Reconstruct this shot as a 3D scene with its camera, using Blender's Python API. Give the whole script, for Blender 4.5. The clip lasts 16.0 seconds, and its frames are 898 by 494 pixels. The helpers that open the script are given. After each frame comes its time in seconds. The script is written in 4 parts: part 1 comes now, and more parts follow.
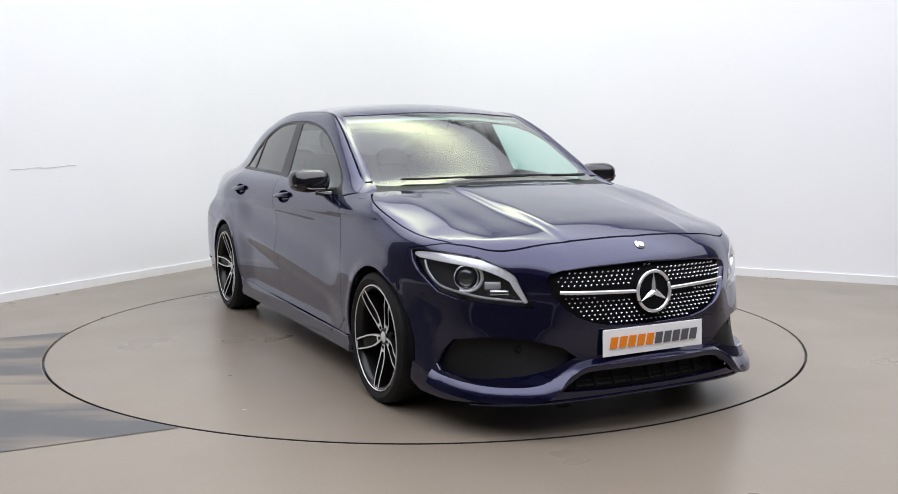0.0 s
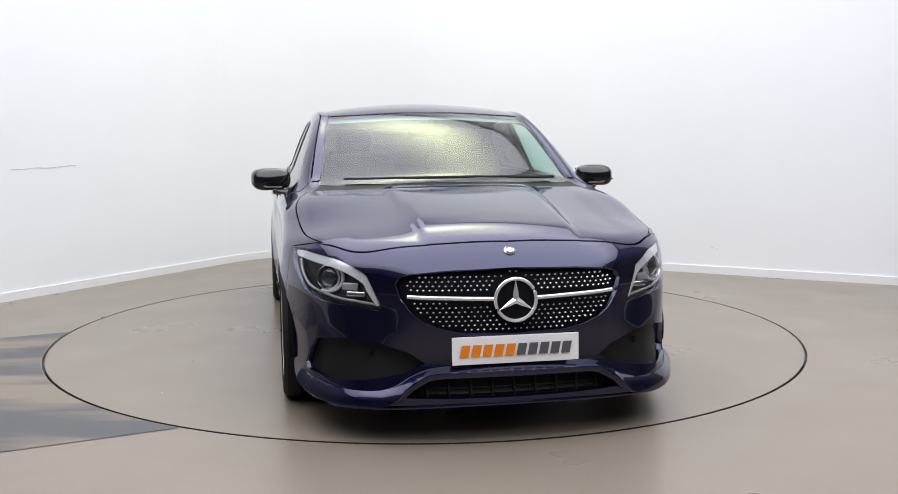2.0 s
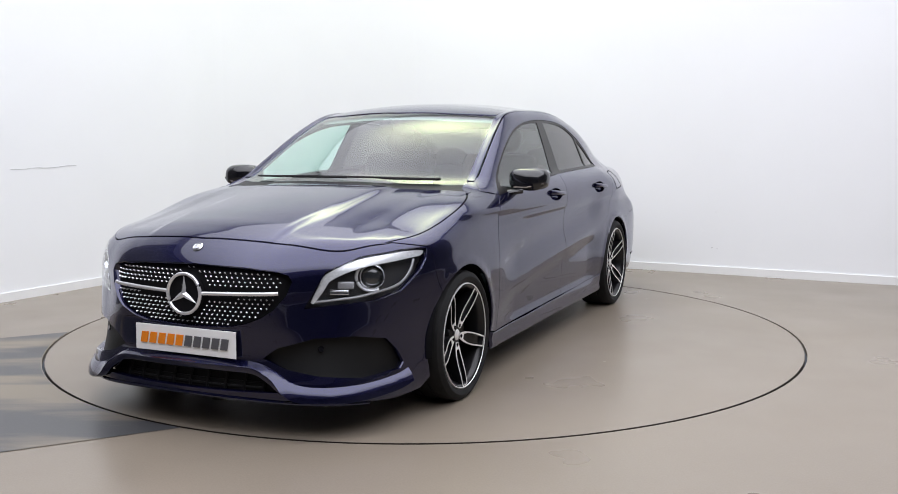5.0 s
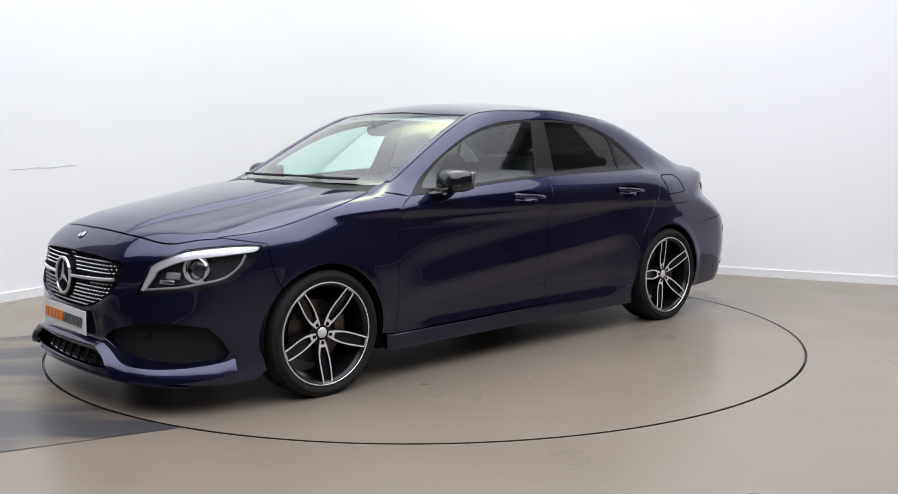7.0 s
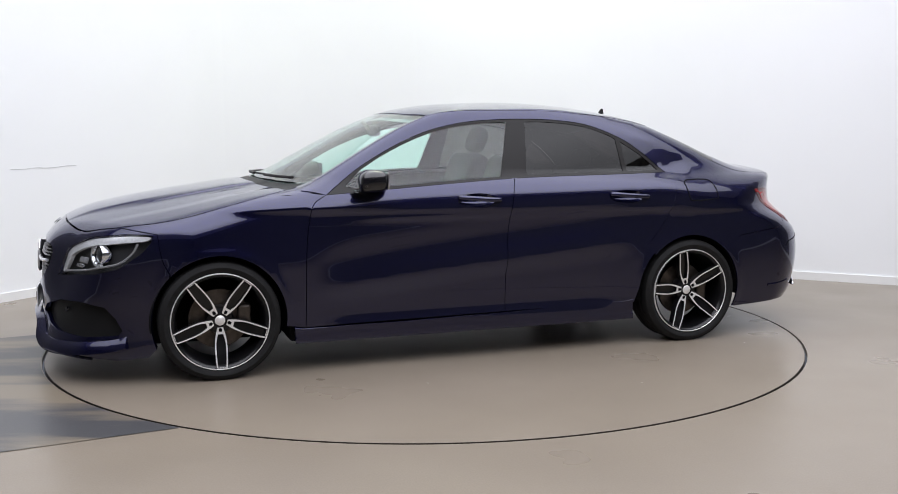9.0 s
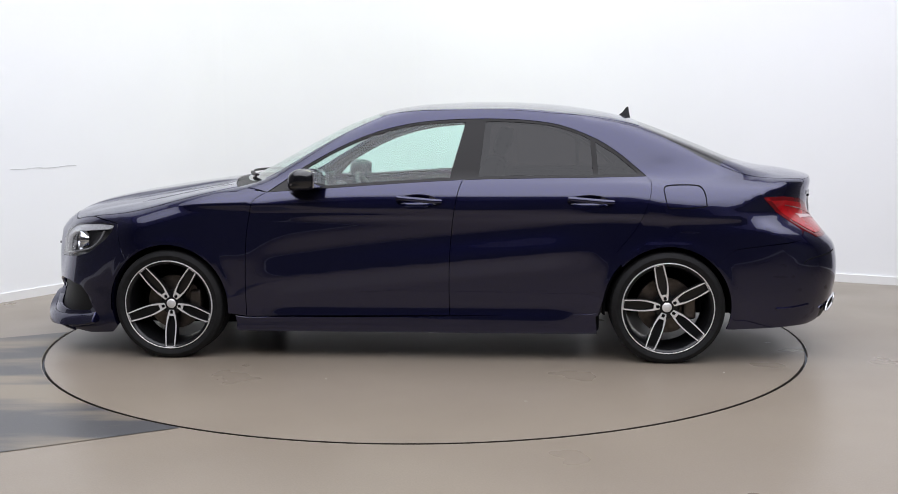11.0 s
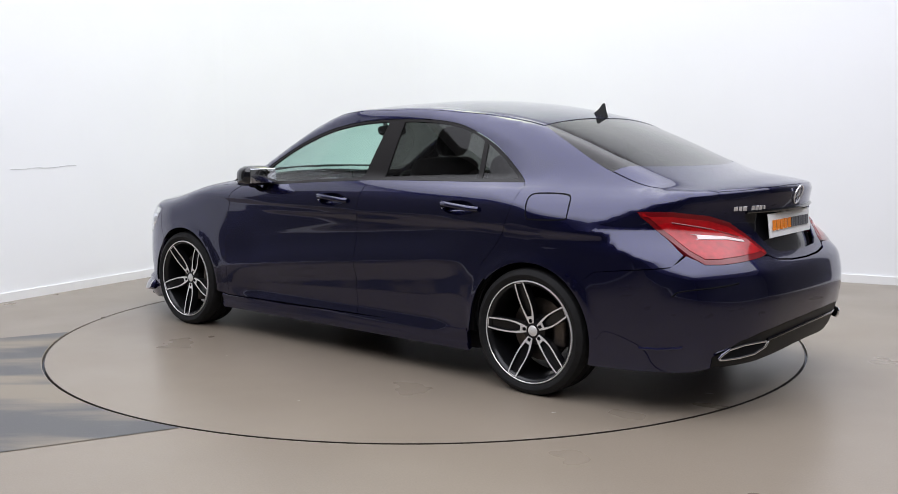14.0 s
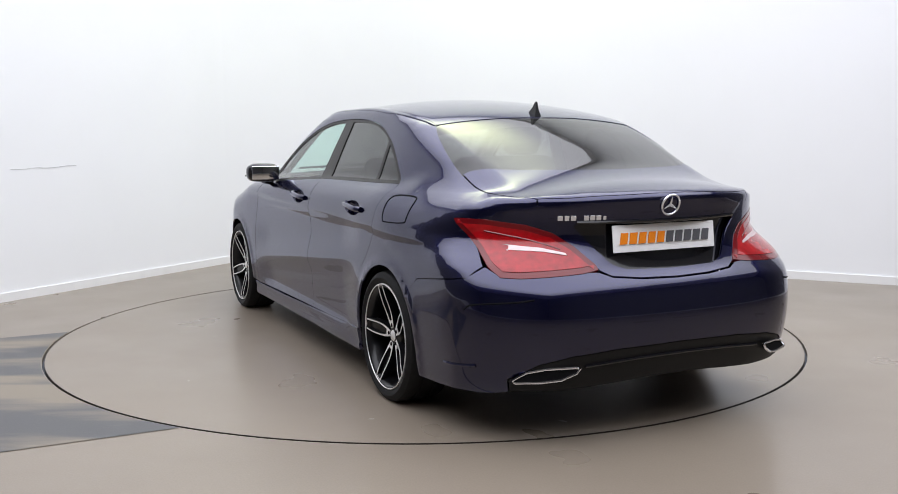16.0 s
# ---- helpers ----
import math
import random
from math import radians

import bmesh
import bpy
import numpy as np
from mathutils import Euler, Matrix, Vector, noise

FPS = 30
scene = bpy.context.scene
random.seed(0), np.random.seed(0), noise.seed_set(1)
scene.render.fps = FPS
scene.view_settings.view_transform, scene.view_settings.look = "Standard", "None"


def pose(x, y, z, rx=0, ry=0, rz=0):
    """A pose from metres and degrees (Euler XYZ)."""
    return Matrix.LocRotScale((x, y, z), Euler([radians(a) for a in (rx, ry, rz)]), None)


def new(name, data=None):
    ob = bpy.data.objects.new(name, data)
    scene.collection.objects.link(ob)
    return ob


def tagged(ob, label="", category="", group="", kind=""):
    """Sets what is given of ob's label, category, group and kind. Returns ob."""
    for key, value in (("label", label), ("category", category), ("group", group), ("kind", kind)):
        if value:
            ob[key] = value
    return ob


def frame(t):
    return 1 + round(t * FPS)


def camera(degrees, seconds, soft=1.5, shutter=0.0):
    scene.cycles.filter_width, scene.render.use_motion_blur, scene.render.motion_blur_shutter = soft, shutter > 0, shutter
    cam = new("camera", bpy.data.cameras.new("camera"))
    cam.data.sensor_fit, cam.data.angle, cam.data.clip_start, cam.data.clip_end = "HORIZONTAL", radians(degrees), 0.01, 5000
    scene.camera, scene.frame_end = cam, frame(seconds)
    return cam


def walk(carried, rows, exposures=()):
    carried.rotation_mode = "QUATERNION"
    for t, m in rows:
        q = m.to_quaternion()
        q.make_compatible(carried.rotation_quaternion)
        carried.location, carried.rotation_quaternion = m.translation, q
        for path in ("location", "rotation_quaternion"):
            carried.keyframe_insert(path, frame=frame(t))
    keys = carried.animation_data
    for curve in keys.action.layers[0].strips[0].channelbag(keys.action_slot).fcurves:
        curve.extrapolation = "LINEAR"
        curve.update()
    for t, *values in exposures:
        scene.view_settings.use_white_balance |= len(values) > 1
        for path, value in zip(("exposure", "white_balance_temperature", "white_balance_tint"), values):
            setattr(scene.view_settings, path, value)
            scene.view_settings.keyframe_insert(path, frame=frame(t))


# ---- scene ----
# camera: stands still on a tripod
cam = camera(50.5, 16.0, soft=0.9)
EYE = pose(0, -5.907, 1.23, 83.15, 0.26, -1.35)
walk(cam, [(0, EYE), (16, EYE)], exposures=[(0, 0.0), (16, 0.0)])

# ---- light: white studio bay under ceiling light panels ----
world = bpy.data.worlds.new("world")
scene.world = world
world.use_nodes = True
world.node_tree.nodes["Background"].inputs[0].default_value = (0.8, 0.85, 1.0, 1)
world.node_tree.nodes["Background"].inputs[1].default_value = 0.15


ROOM_H = 4.2


def luminous_ceiling():
    """A large soft light panel under the ceiling, cool white with a warm lamp glowing through near its middle."""
    m = bpy.data.materials.new("light_panel")
    m.use_nodes = True
    nt = m.node_tree
    nt.nodes.remove(nt.nodes["Principled BSDF"])
    tc = nt.nodes.new("ShaderNodeTexCoord")

    def glow(at, size):
        mp, gr = nt.nodes.new("ShaderNodeMapping"), nt.nodes.new("ShaderNodeTexGradient")
        mp.vector_type = "TEXTURE"
        mp.inputs["Location"].default_value = at
        mp.inputs["Scale"].default_value = size
        gr.gradient_type = "QUADRATIC_SPHERE"
        nt.links.new(tc.outputs["Object"], mp.inputs[0])
        nt.links.new(mp.outputs[0], gr.inputs[0])
        return gr.outputs["Fac"]

    def lit(fac, color, strength):
        em, mu = nt.nodes.new("ShaderNodeEmission"), nt.nodes.new("ShaderNodeMath")
        mu.operation = "MULTIPLY"
        mu.inputs[1].default_value = strength
        em.inputs[0].default_value = (*color, 1)
        nt.links.new(fac, mu.inputs[0])
        nt.links.new(mu.outputs[0], em.inputs[1])
        return em.outputs[0]

    def op(kind, a, b=0.0, c=0.0):
        n = nt.nodes.new("ShaderNodeMath")
        n.operation = kind
        for k, v in enumerate((a, b, c)):
            if isinstance(v, bpy.types.NodeSocket):
                nt.links.new(v, n.inputs[k])
            else:
                n.inputs[k].default_value = v
        return n.outputs[0]

    sep = nt.nodes.new("ShaderNodeSeparateXYZ")
    nt.links.new(tc.outputs["Object"], sep.inputs[0])
    fall = [op("MINIMUM", op("MULTIPLY_ADD", op("ABSOLUTE", sep.outputs[k]), -0.62, 2.82), 1.0) for k in (0, 1)]
    fade = op("MULTIPLY_ADD", op("POWER", op("MAXIMUM", op("MULTIPLY", fall[0], fall[1]), 0.0), 1.3), 0.48, 0.52)
    fade = op("MULTIPLY", fade, op("MULTIPLY_ADD", glow((-1.9, 2.42, 0), (3.2, 2.4, 3.0)), -0.15, 1.0))
    cool = lit(fade, (0.95, 0.96, 1.045), COOL)
    warm = lit(glow((-2.3, 3.3, 0), (1.9, 1.15, 2.0)), (0.90, 1.0, 0.48), WARM)
    add = nt.nodes.new("ShaderNodeAddShader")
    nt.links.new(cool, add.inputs[0])
    nt.links.new(warm, add.inputs[1])
    nt.links.new(add.outputs[0], nt.nodes["Material Output"].inputs[0])
    bm = bmesh.new()
    bmesh.ops.create_grid(bm, x_segments=8, y_segments=8, size=4.55)
    bmesh.ops.reverse_faces(bm, faces=bm.faces)
    me = bpy.data.meshes.new("ceiling_light")
    bm.to_mesh(me)
    bm.free()
    me.materials.append(m)
    ob = new("ceiling_light", me)
    ob.matrix_world = pose(0.5, -2.14, ROOM_H - 0.06, 0, 0, -28.9)
    return tagged(ob, "large soft white light panel under the ceiling", "ceiling light")


COOL, WARM = 3.38, 7.0
luminous_ceiling()

# ---- materials ----


def mat(name, color, rough=0.5, metal=0.0, coat=0.0, spec=0.5, noise_scale=0.0, noise_amount=0.0, bump=0.0, bump_scale=200.0, emit=0.0):
    m = bpy.data.materials.new(name)
    m.use_nodes = True
    nt = m.node_tree
    b = nt.nodes["Principled BSDF"]
    b.inputs["Base Color"].default_value = (*color, 1)
    b.inputs["Roughness"].default_value = rough
    b.inputs["Metallic"].default_value = metal
    b.inputs["Coat Weight"].default_value = coat
    b.inputs["Coat Roughness"].default_value = 0.03
    b.inputs["Specular IOR Level"].default_value = spec
    if emit:
        b.inputs["Emission Color"].default_value = (*color, 1)
        b.inputs["Emission Strength"].default_value = emit
    tc = nt.nodes.new("ShaderNodeTexCoord")
    if noise_amount:
        n = nt.nodes.new("ShaderNodeTexNoise")
        n.inputs["Scale"].default_value = noise_scale
        n.inputs["Detail"].default_value = 6
        nt.links.new(tc.outputs["Object"], n.inputs["Vector"])
        r = nt.nodes.new("ShaderNodeValToRGB")
        r.color_ramp.elements[0].position, r.color_ramp.elements[1].position = 0.3, 0.7
        r.color_ramp.elements[0].color = (*[c * (1 - noise_amount) for c in color], 1)
        r.color_ramp.elements[1].color = (*[min(1, c * (1 + noise_amount)) for c in color], 1)
        nt.links.new(n.outputs["Fac"], r.inputs["Fac"])
        nt.links.new(r.outputs["Color"], b.inputs["Base Color"])
    if bump:
        n2 = nt.nodes.new("ShaderNodeTexNoise")
        n2.inputs["Scale"].default_value = bump_scale
        n2.inputs["Detail"].default_value = 4
        nt.links.new(tc.outputs["Object"], n2.inputs["Vector"])
        bp = nt.nodes.new("ShaderNodeBump")
        bp.inputs["Strength"].default_value = bump
        bp.inputs["Distance"].default_value = 0.002
        nt.links.new(n2.outputs["Fac"], bp.inputs["Height"])
        nt.links.new(bp.outputs["Normal"], b.inputs["Normal"])
    return m


def glass(name, tint, base=0.05, gloss=1.0):
    """A thin pane: tinted see-through, with a mirror layer that grows towards grazing views."""
    m = bpy.data.materials.new(name)
    m.use_nodes = True
    nt = m.node_tree
    nt.nodes.remove(nt.nodes["Principled BSDF"])
    out = nt.nodes["Material Output"]
    tr, gl, mx, fr = (nt.nodes.new("ShaderNode" + k) for k in ("BsdfTransparent", "BsdfGlossy", "MixShader", "LayerWeight"))
    po, ma = nt.nodes.new("ShaderNodeMath"), nt.nodes.new("ShaderNodeMath")
    po.operation, ma.operation = "POWER", "MULTIPLY_ADD"
    po.inputs[1].default_value = 4.0
    ma.inputs[1].default_value, ma.inputs[2].default_value = 0.85, base
    tr.inputs[0].default_value = (*tint, 1)
    gl.inputs["Color"].default_value = (gloss, gloss, gloss, 1)
    gl.inputs["Roughness"].default_value = 0.015
    fr.inputs[0].default_value = 0.5
    nt.links.new(fr.outputs["Facing"], po.inputs[0])
    nt.links.new(po.outputs[0], ma.inputs[0])
    nt.links.new(ma.outputs[0], mx.inputs[0])
    nt.links.new(tr.outputs[0], mx.inputs[1])
    nt.links.new(gl.outputs[0], mx.inputs[2])
    nt.links.new(mx.outputs[0], out.inputs[0])
    return m


PAINT = mat("blue_metallic_paint", (0.0075, 0.0079, 0.041), 0.27, 0.8, 1.0)
PAINT.node_tree.nodes["Principled BSDF"].inputs["Coat IOR"].default_value = 1.57
PAINT.node_tree.nodes["Principled BSDF"].inputs["Specular Tint"].default_value = (0.32, 0.33, 0.52, 1)
BLACKGLOSS = mat("gloss_black", (0.006, 0.006, 0.008), 0.12, 0, 0.3)
PILLAR = mat("pillar_black_film", (0.011, 0.010, 0.010), 0.32, 0, 0, 0.22)
BLACK = mat("black_plastic", (0.0075, 0.0075, 0.008), 0.5, 0, 0, 0.25, bump=0.25, bump_scale=400)
LINER = mat("liner_black", (0.006, 0.006, 0.007), 0.9, 0, 0, 0.1)
RUBBER = mat("tyre_rubber", (0.009, 0.009, 0.0095), 0.7, 0, 0, 0.25, noise_scale=30, noise_amount=0.25, bump=0.2)
CHROME = mat("chrome", (0.82, 0.83, 0.86), 0.08, 1.0)
STUD = mat("bright_chrome", (0.9, 0.9, 0.92), 0.2, 0.7)
LAMPGREY = mat("lamp_reflector", (0.30, 0.30, 0.31), 0.25, 0.3, 0.3)
LAMPDARK = mat("lamp_housing_black", (0.035, 0.035, 0.038), 0.3, 0, 0.3)
DARKLENS = mat("projector_glass", (0.02, 0.022, 0.025), 0.05, 0, 1.0)
SATIN = mat("machined_alloy", (0.84, 0.83, 0.82), 0.3, 0.4)
RIMBLACK = mat("rim_gloss_black", (0.007, 0.007, 0.008), 0.3, 0.2, 0.25, 0.3)
IRON = mat("brake_iron", (0.11, 0.095, 0.085), 0.4, 0.9, noise_scale=25, noise_amount=0.3)
REDLENS = mat("red_lens", (0.33, 0.004, 0.007), 0.14, 0, 0.45, 0.3, noise_scale=30, noise_amount=0.25)
REDEDGE = mat("deep_red_lens", (0.14, 0.003, 0.006), 0.12, 0, 0.4, 0.3)
REDDARK = mat("dark_red_lens", (0.16, 0.003, 0.008), 0.15, 0, 0.9)
CLEARLENS = mat("ribbed_clear_lens", (0.62, 0.50, 0.50), 0.35, 0.2, 0.2)
WHITELAMP = mat("light_guide_silver", (0.78, 0.79, 0.81), 0.26, 0.4, 0.6, noise_scale=90, noise_amount=0.15)
MIRROR = mat("mirror_glass", (0.75, 0.77, 0.8), 0.03, 1.0)
BADGE = mat("silver_badge", (0.55, 0.56, 0.6), 0.25, 0.8)
PLATE = mat("plate_white", (0.9, 0.9, 0.9), 0.35, 0, 0.3, noise_scale=8, noise_amount=0.03)
ORANGE = mat("print_orange", (0.85, 0.24, 0.01), 0.4)
GREYPRINT = mat("print_grey", (0.1, 0.1, 0.11), 0.4)
LEATHER = mat("black_leather", (0.02, 0.02, 0.022), 0.5, 0, 0, 0.4, noise_scale=40, noise_amount=0.2, bump=0.2)
HEADLINER = mat("grey_headliner", (0.3, 0.3, 0.29), 0.9, noise_scale=60, noise_amount=0.06)
GLASS = glass("window_glass", (0.74, 0.93, 0.87), 0.052)
TINTED = glass("privacy_glass", (0.10, 0.09, 0.09), 0.03)
LENS = glass("lamp_lens", (0.97, 0.98, 0.99), 0.02)
WALL = mat("white_wall_paint", (0.83, 0.84, 0.86), 0.55, noise_scale=1.2, noise_amount=0.012, bump=0.15, bump_scale=60)
# grey of the added out-of-view walls, set to darken what the flanks reflect
UNSEENGREY = mat("unseen_wall_grey", (0.125, 0.122, 0.12), 0.6, noise_scale=1.2, noise_amount=0.05)
UNSEENDARK = mat("unseen_wall_dark", (0.075, 0.075, 0.08), 0.6, noise_scale=1.2, noise_amount=0.05)
FLECK = mat("pale_fleck", (0.55, 0.54, 0.52), 0.6)
SCUFF = mat("grey_scuff", (0.55, 0.55, 0.56), 0.7)
SKIRTMAT = mat("white_skirting", (0.8, 0.8, 0.8), 0.4)
from mathutils.geometry import delaunay_2d_cdt as cdt


# ---- mesh helpers ----
def part(name, data, material, parent=None, label=""):
    """One mesh object from a bmesh or a mesh, under a thing or a part."""
    if isinstance(data, bmesh.types.BMesh):
        me = bpy.data.meshes.new(name)
        data.to_mesh(me)
        data.free()
    else:
        me = data
    if material and not me.materials:
        me.materials.append(material)
    ob = new(name, me)
    ob.parent = parent
    return tagged(ob, label)


def smooth(ob, angle=40):
    me = ob.data
    me.polygons.foreach_set("use_smooth", [True] * len(me.polygons))
    me.set_sharp_from_angle(angle=radians(angle))
    return ob


def box(bm, x0, x1, y0, y1, z0, z1, bev=0.0, m=None):
    r = bmesh.ops.create_cube(bm, size=1)
    vs = r["verts"]
    bmesh.ops.scale(bm, vec=(x1 - x0, y1 - y0, z1 - z0), verts=vs)
    bmesh.ops.translate(bm, vec=((x0 + x1) / 2, (y0 + y1) / 2, (z0 + z1) / 2), verts=vs)
    if bev:
        es = list({e for v in vs for e in v.link_edges})
        r = bmesh.ops.bevel(bm, geom=es, offset=bev, segments=3, affect="EDGES", profile=0.5)
        vs = list({v for f in r["faces"] for v in f.verts} | {v for v in vs if v.is_valid})
    if m is not None:
        bmesh.ops.transform(bm, matrix=m, verts=vs)
    return bm


def lathe(bm, prof, n=64, m=None):
    """Turns (radius, depth) points about the local y axis (depth along y)."""
    rings = []
    for r, d in prof:
        rings.append([bm.verts.new((r * math.cos(2 * math.pi * i / n), d, r * math.sin(2 * math.pi * i / n))) for i in range(n)])
    for a, b in zip(rings, rings[1:]):
        for i in range(n):
            bm.faces.new((a[i], a[(i + 1) % n], b[(i + 1) % n], b[i]))
    if m is not None:
        bmesh.ops.transform(bm, matrix=m, verts=[v for r in rings for v in r])
    return rings


def tube(bm, pts, rad, n=8, closed=False, flat=1.0):
    """A round bar along a path of points."""
    pts = [Vector(p) for p in pts]
    rings = []
    k = len(pts)
    for i, p in enumerate(pts):
        a, b = (pts[i - 1], pts[(i + 1) % k]) if closed else (pts[max(0, i - 1)], pts[min(k - 1, i + 1)])
        t = (b - a).normalized()
        u = t.cross(Vector((0, 0, 1)) if abs(t.z) < 0.9 else Vector((1, 0, 0))).normalized()
        w = t.cross(u)
        rings.append([bm.verts.new(p + rad * (math.cos(2 * math.pi * j / n) * u + flat * math.sin(2 * math.pi * j / n) * w)) for j in range(n)])
    pairs = list(zip(rings, rings[1:])) + ([(rings[-1], rings[0])] if closed else [])
    for a, b in pairs:
        for j in range(n):
            bm.faces.new((a[j], a[(j + 1) % n], b[(j + 1) % n], b[j]))
    if not closed:
        bm.faces.new(rings[0][::-1])
        bm.faces.new(rings[-1])
    return bm


def prism(bm, poly, depth, m=None):
    """A flat outline in the local xz plane, given depth along -y."""
    a = [bm.verts.new((x, 0, z)) for x, z in poly]
    b = [bm.verts.new((x, depth, z)) for x, z in poly]
    fs = [bm.faces.new(a), bm.faces.new(b[::-1])]
    for i in range(len(a)):
        j = (i + 1) % len(a)
        fs.append(bm.faces.new((a[j], a[i], b[i], b[j])))
    bmesh.ops.recalc_face_normals(bm, faces=fs)
    if m is not None:
        bmesh.ops.transform(bm, matrix=m, verts=a + b)
    return bm


# ---- the car's body as one smooth surface: x ahead, y left, z up, 0 between the axles ----
def smin(a, b, k):
    h = np.maximum(k - np.abs(a - b), 0) / k
    return np.minimum(a, b) - h * h * k * 0.25


def smax(a, b, k):
    return -smin(-a, -b, k)


def step(x, a, b):
    t = np.clip((x - a) / (b - a), 0, 1)
    return t * t * (3 - 2 * t)


def curve1(xs, ys):
    """A smooth curve of one variable through a few points."""
    xs, ys = np.array(xs, float), np.array(ys, float)
    d = np.gradient(ys, xs)

    def f(x):
        x = np.clip(x, xs[0], xs[-1])
        i = np.clip(np.searchsorted(xs, x) - 1, 0, len(xs) - 2)
        h = xs[i + 1] - xs[i]
        t = (x - xs[i]) / h
        return ((1 + 2 * t) * (1 - t) ** 2 * ys[i] + t * (1 - t) ** 2 * h * d[i] + t * t * (3 - 2 * t) * ys[i + 1] + t * t * (t - 1) * h * d[i + 1])
    return f


# lower body's top along the middle: tail lip, deck, belt, scuttle, bonnet, nose
TOP = curve1([-2.6, -2.26, -2.12, -1.95, -1.7, -1.3, -0.5, 0.5, 1.05, 1.3, 1.6, 1.85, 2.0, 2.1, 2.18, 2.26, 2.5],
             [0.955, 0.99, 1.018, 1.038, 1.055, 1.06, 1.06, 1.04, 0.975, 0.944, 0.902, 0.857, 0.822, 0.786, 0.738, 0.66, 0.4])
ROOF = curve1([-3.2, -2.0, -1.85, -1.7, -1.55, -1.39, -1.24, -1.0, -0.75, -0.45, -0.15, 0.06, 0.22, 0.36, 0.5, 0.65, 0.8, 0.95, 1.1, 2.9],
              [0.4, 1.00, 1.065, 1.127, 1.19, 1.252, 1.305, 1.360, 1.393, 1.409, 1.403, 1.39, 1.366, 1.327, 1.271, 1.197, 1.118, 1.038, 0.96, 0.1])
CABIN_W = curve1([-2.2, -1.9, -1.6, -1.2, -0.8, -0.3, 0.2, 0.6, 0.9, 1.2], [0.53, 0.61, 0.69, 0.765, 0.788, 0.798, 0.798, 0.79, 0.772, 0.72])
SIDE_W = curve1([-2.6, -2.3, -2.0, -1.7, -1.35, -0.8, 0.0, 0.8, 1.35, 1.7, 2.0, 2.3], [0.72, 0.80, 0.86, 0.885, 0.896, 0.89, 0.885, 0.887, 0.896, 0.882, 0.84, 0.79])
SIDE_Z = curve1([0.0, 0.12, 0.2, 0.3, 0.5, 0.65, 0.78, 0.86, 0.92, 0.97, 1.03, 1.1], [0.09, 0.06, 0.03, 0.012, 0.002, 0.0, 0.004, 0.012, 0.028, 0.060, 0.17, 0.33])
NOSE = curve1([0.0, 0.1, 0.15, 0.2, 0.26, 0.32, 0.45, 0.55, 0.65, 0.72, 0.8, 1.0], [2.09, 2.19, 2.25, 2.26, 2.24, 2.23, 2.235, 2.232, 2.222, 2.20, 2.15, 2.0])
TAIL = curve1([0.0, 0.15, 0.22, 0.3, 0.42, 0.55, 0.63, 0.68, 0.74, 0.85, 0.93, 0.985, 1.1], [2.15, 2.24, 2.31, 2.345, 2.372, 2.37, 2.345, 2.295, 2.268, 2.262, 2.272, 2.288, 2.20])
AXLE, HUB_Z, TYRE_R = 1.3540, 0.298, 0.303


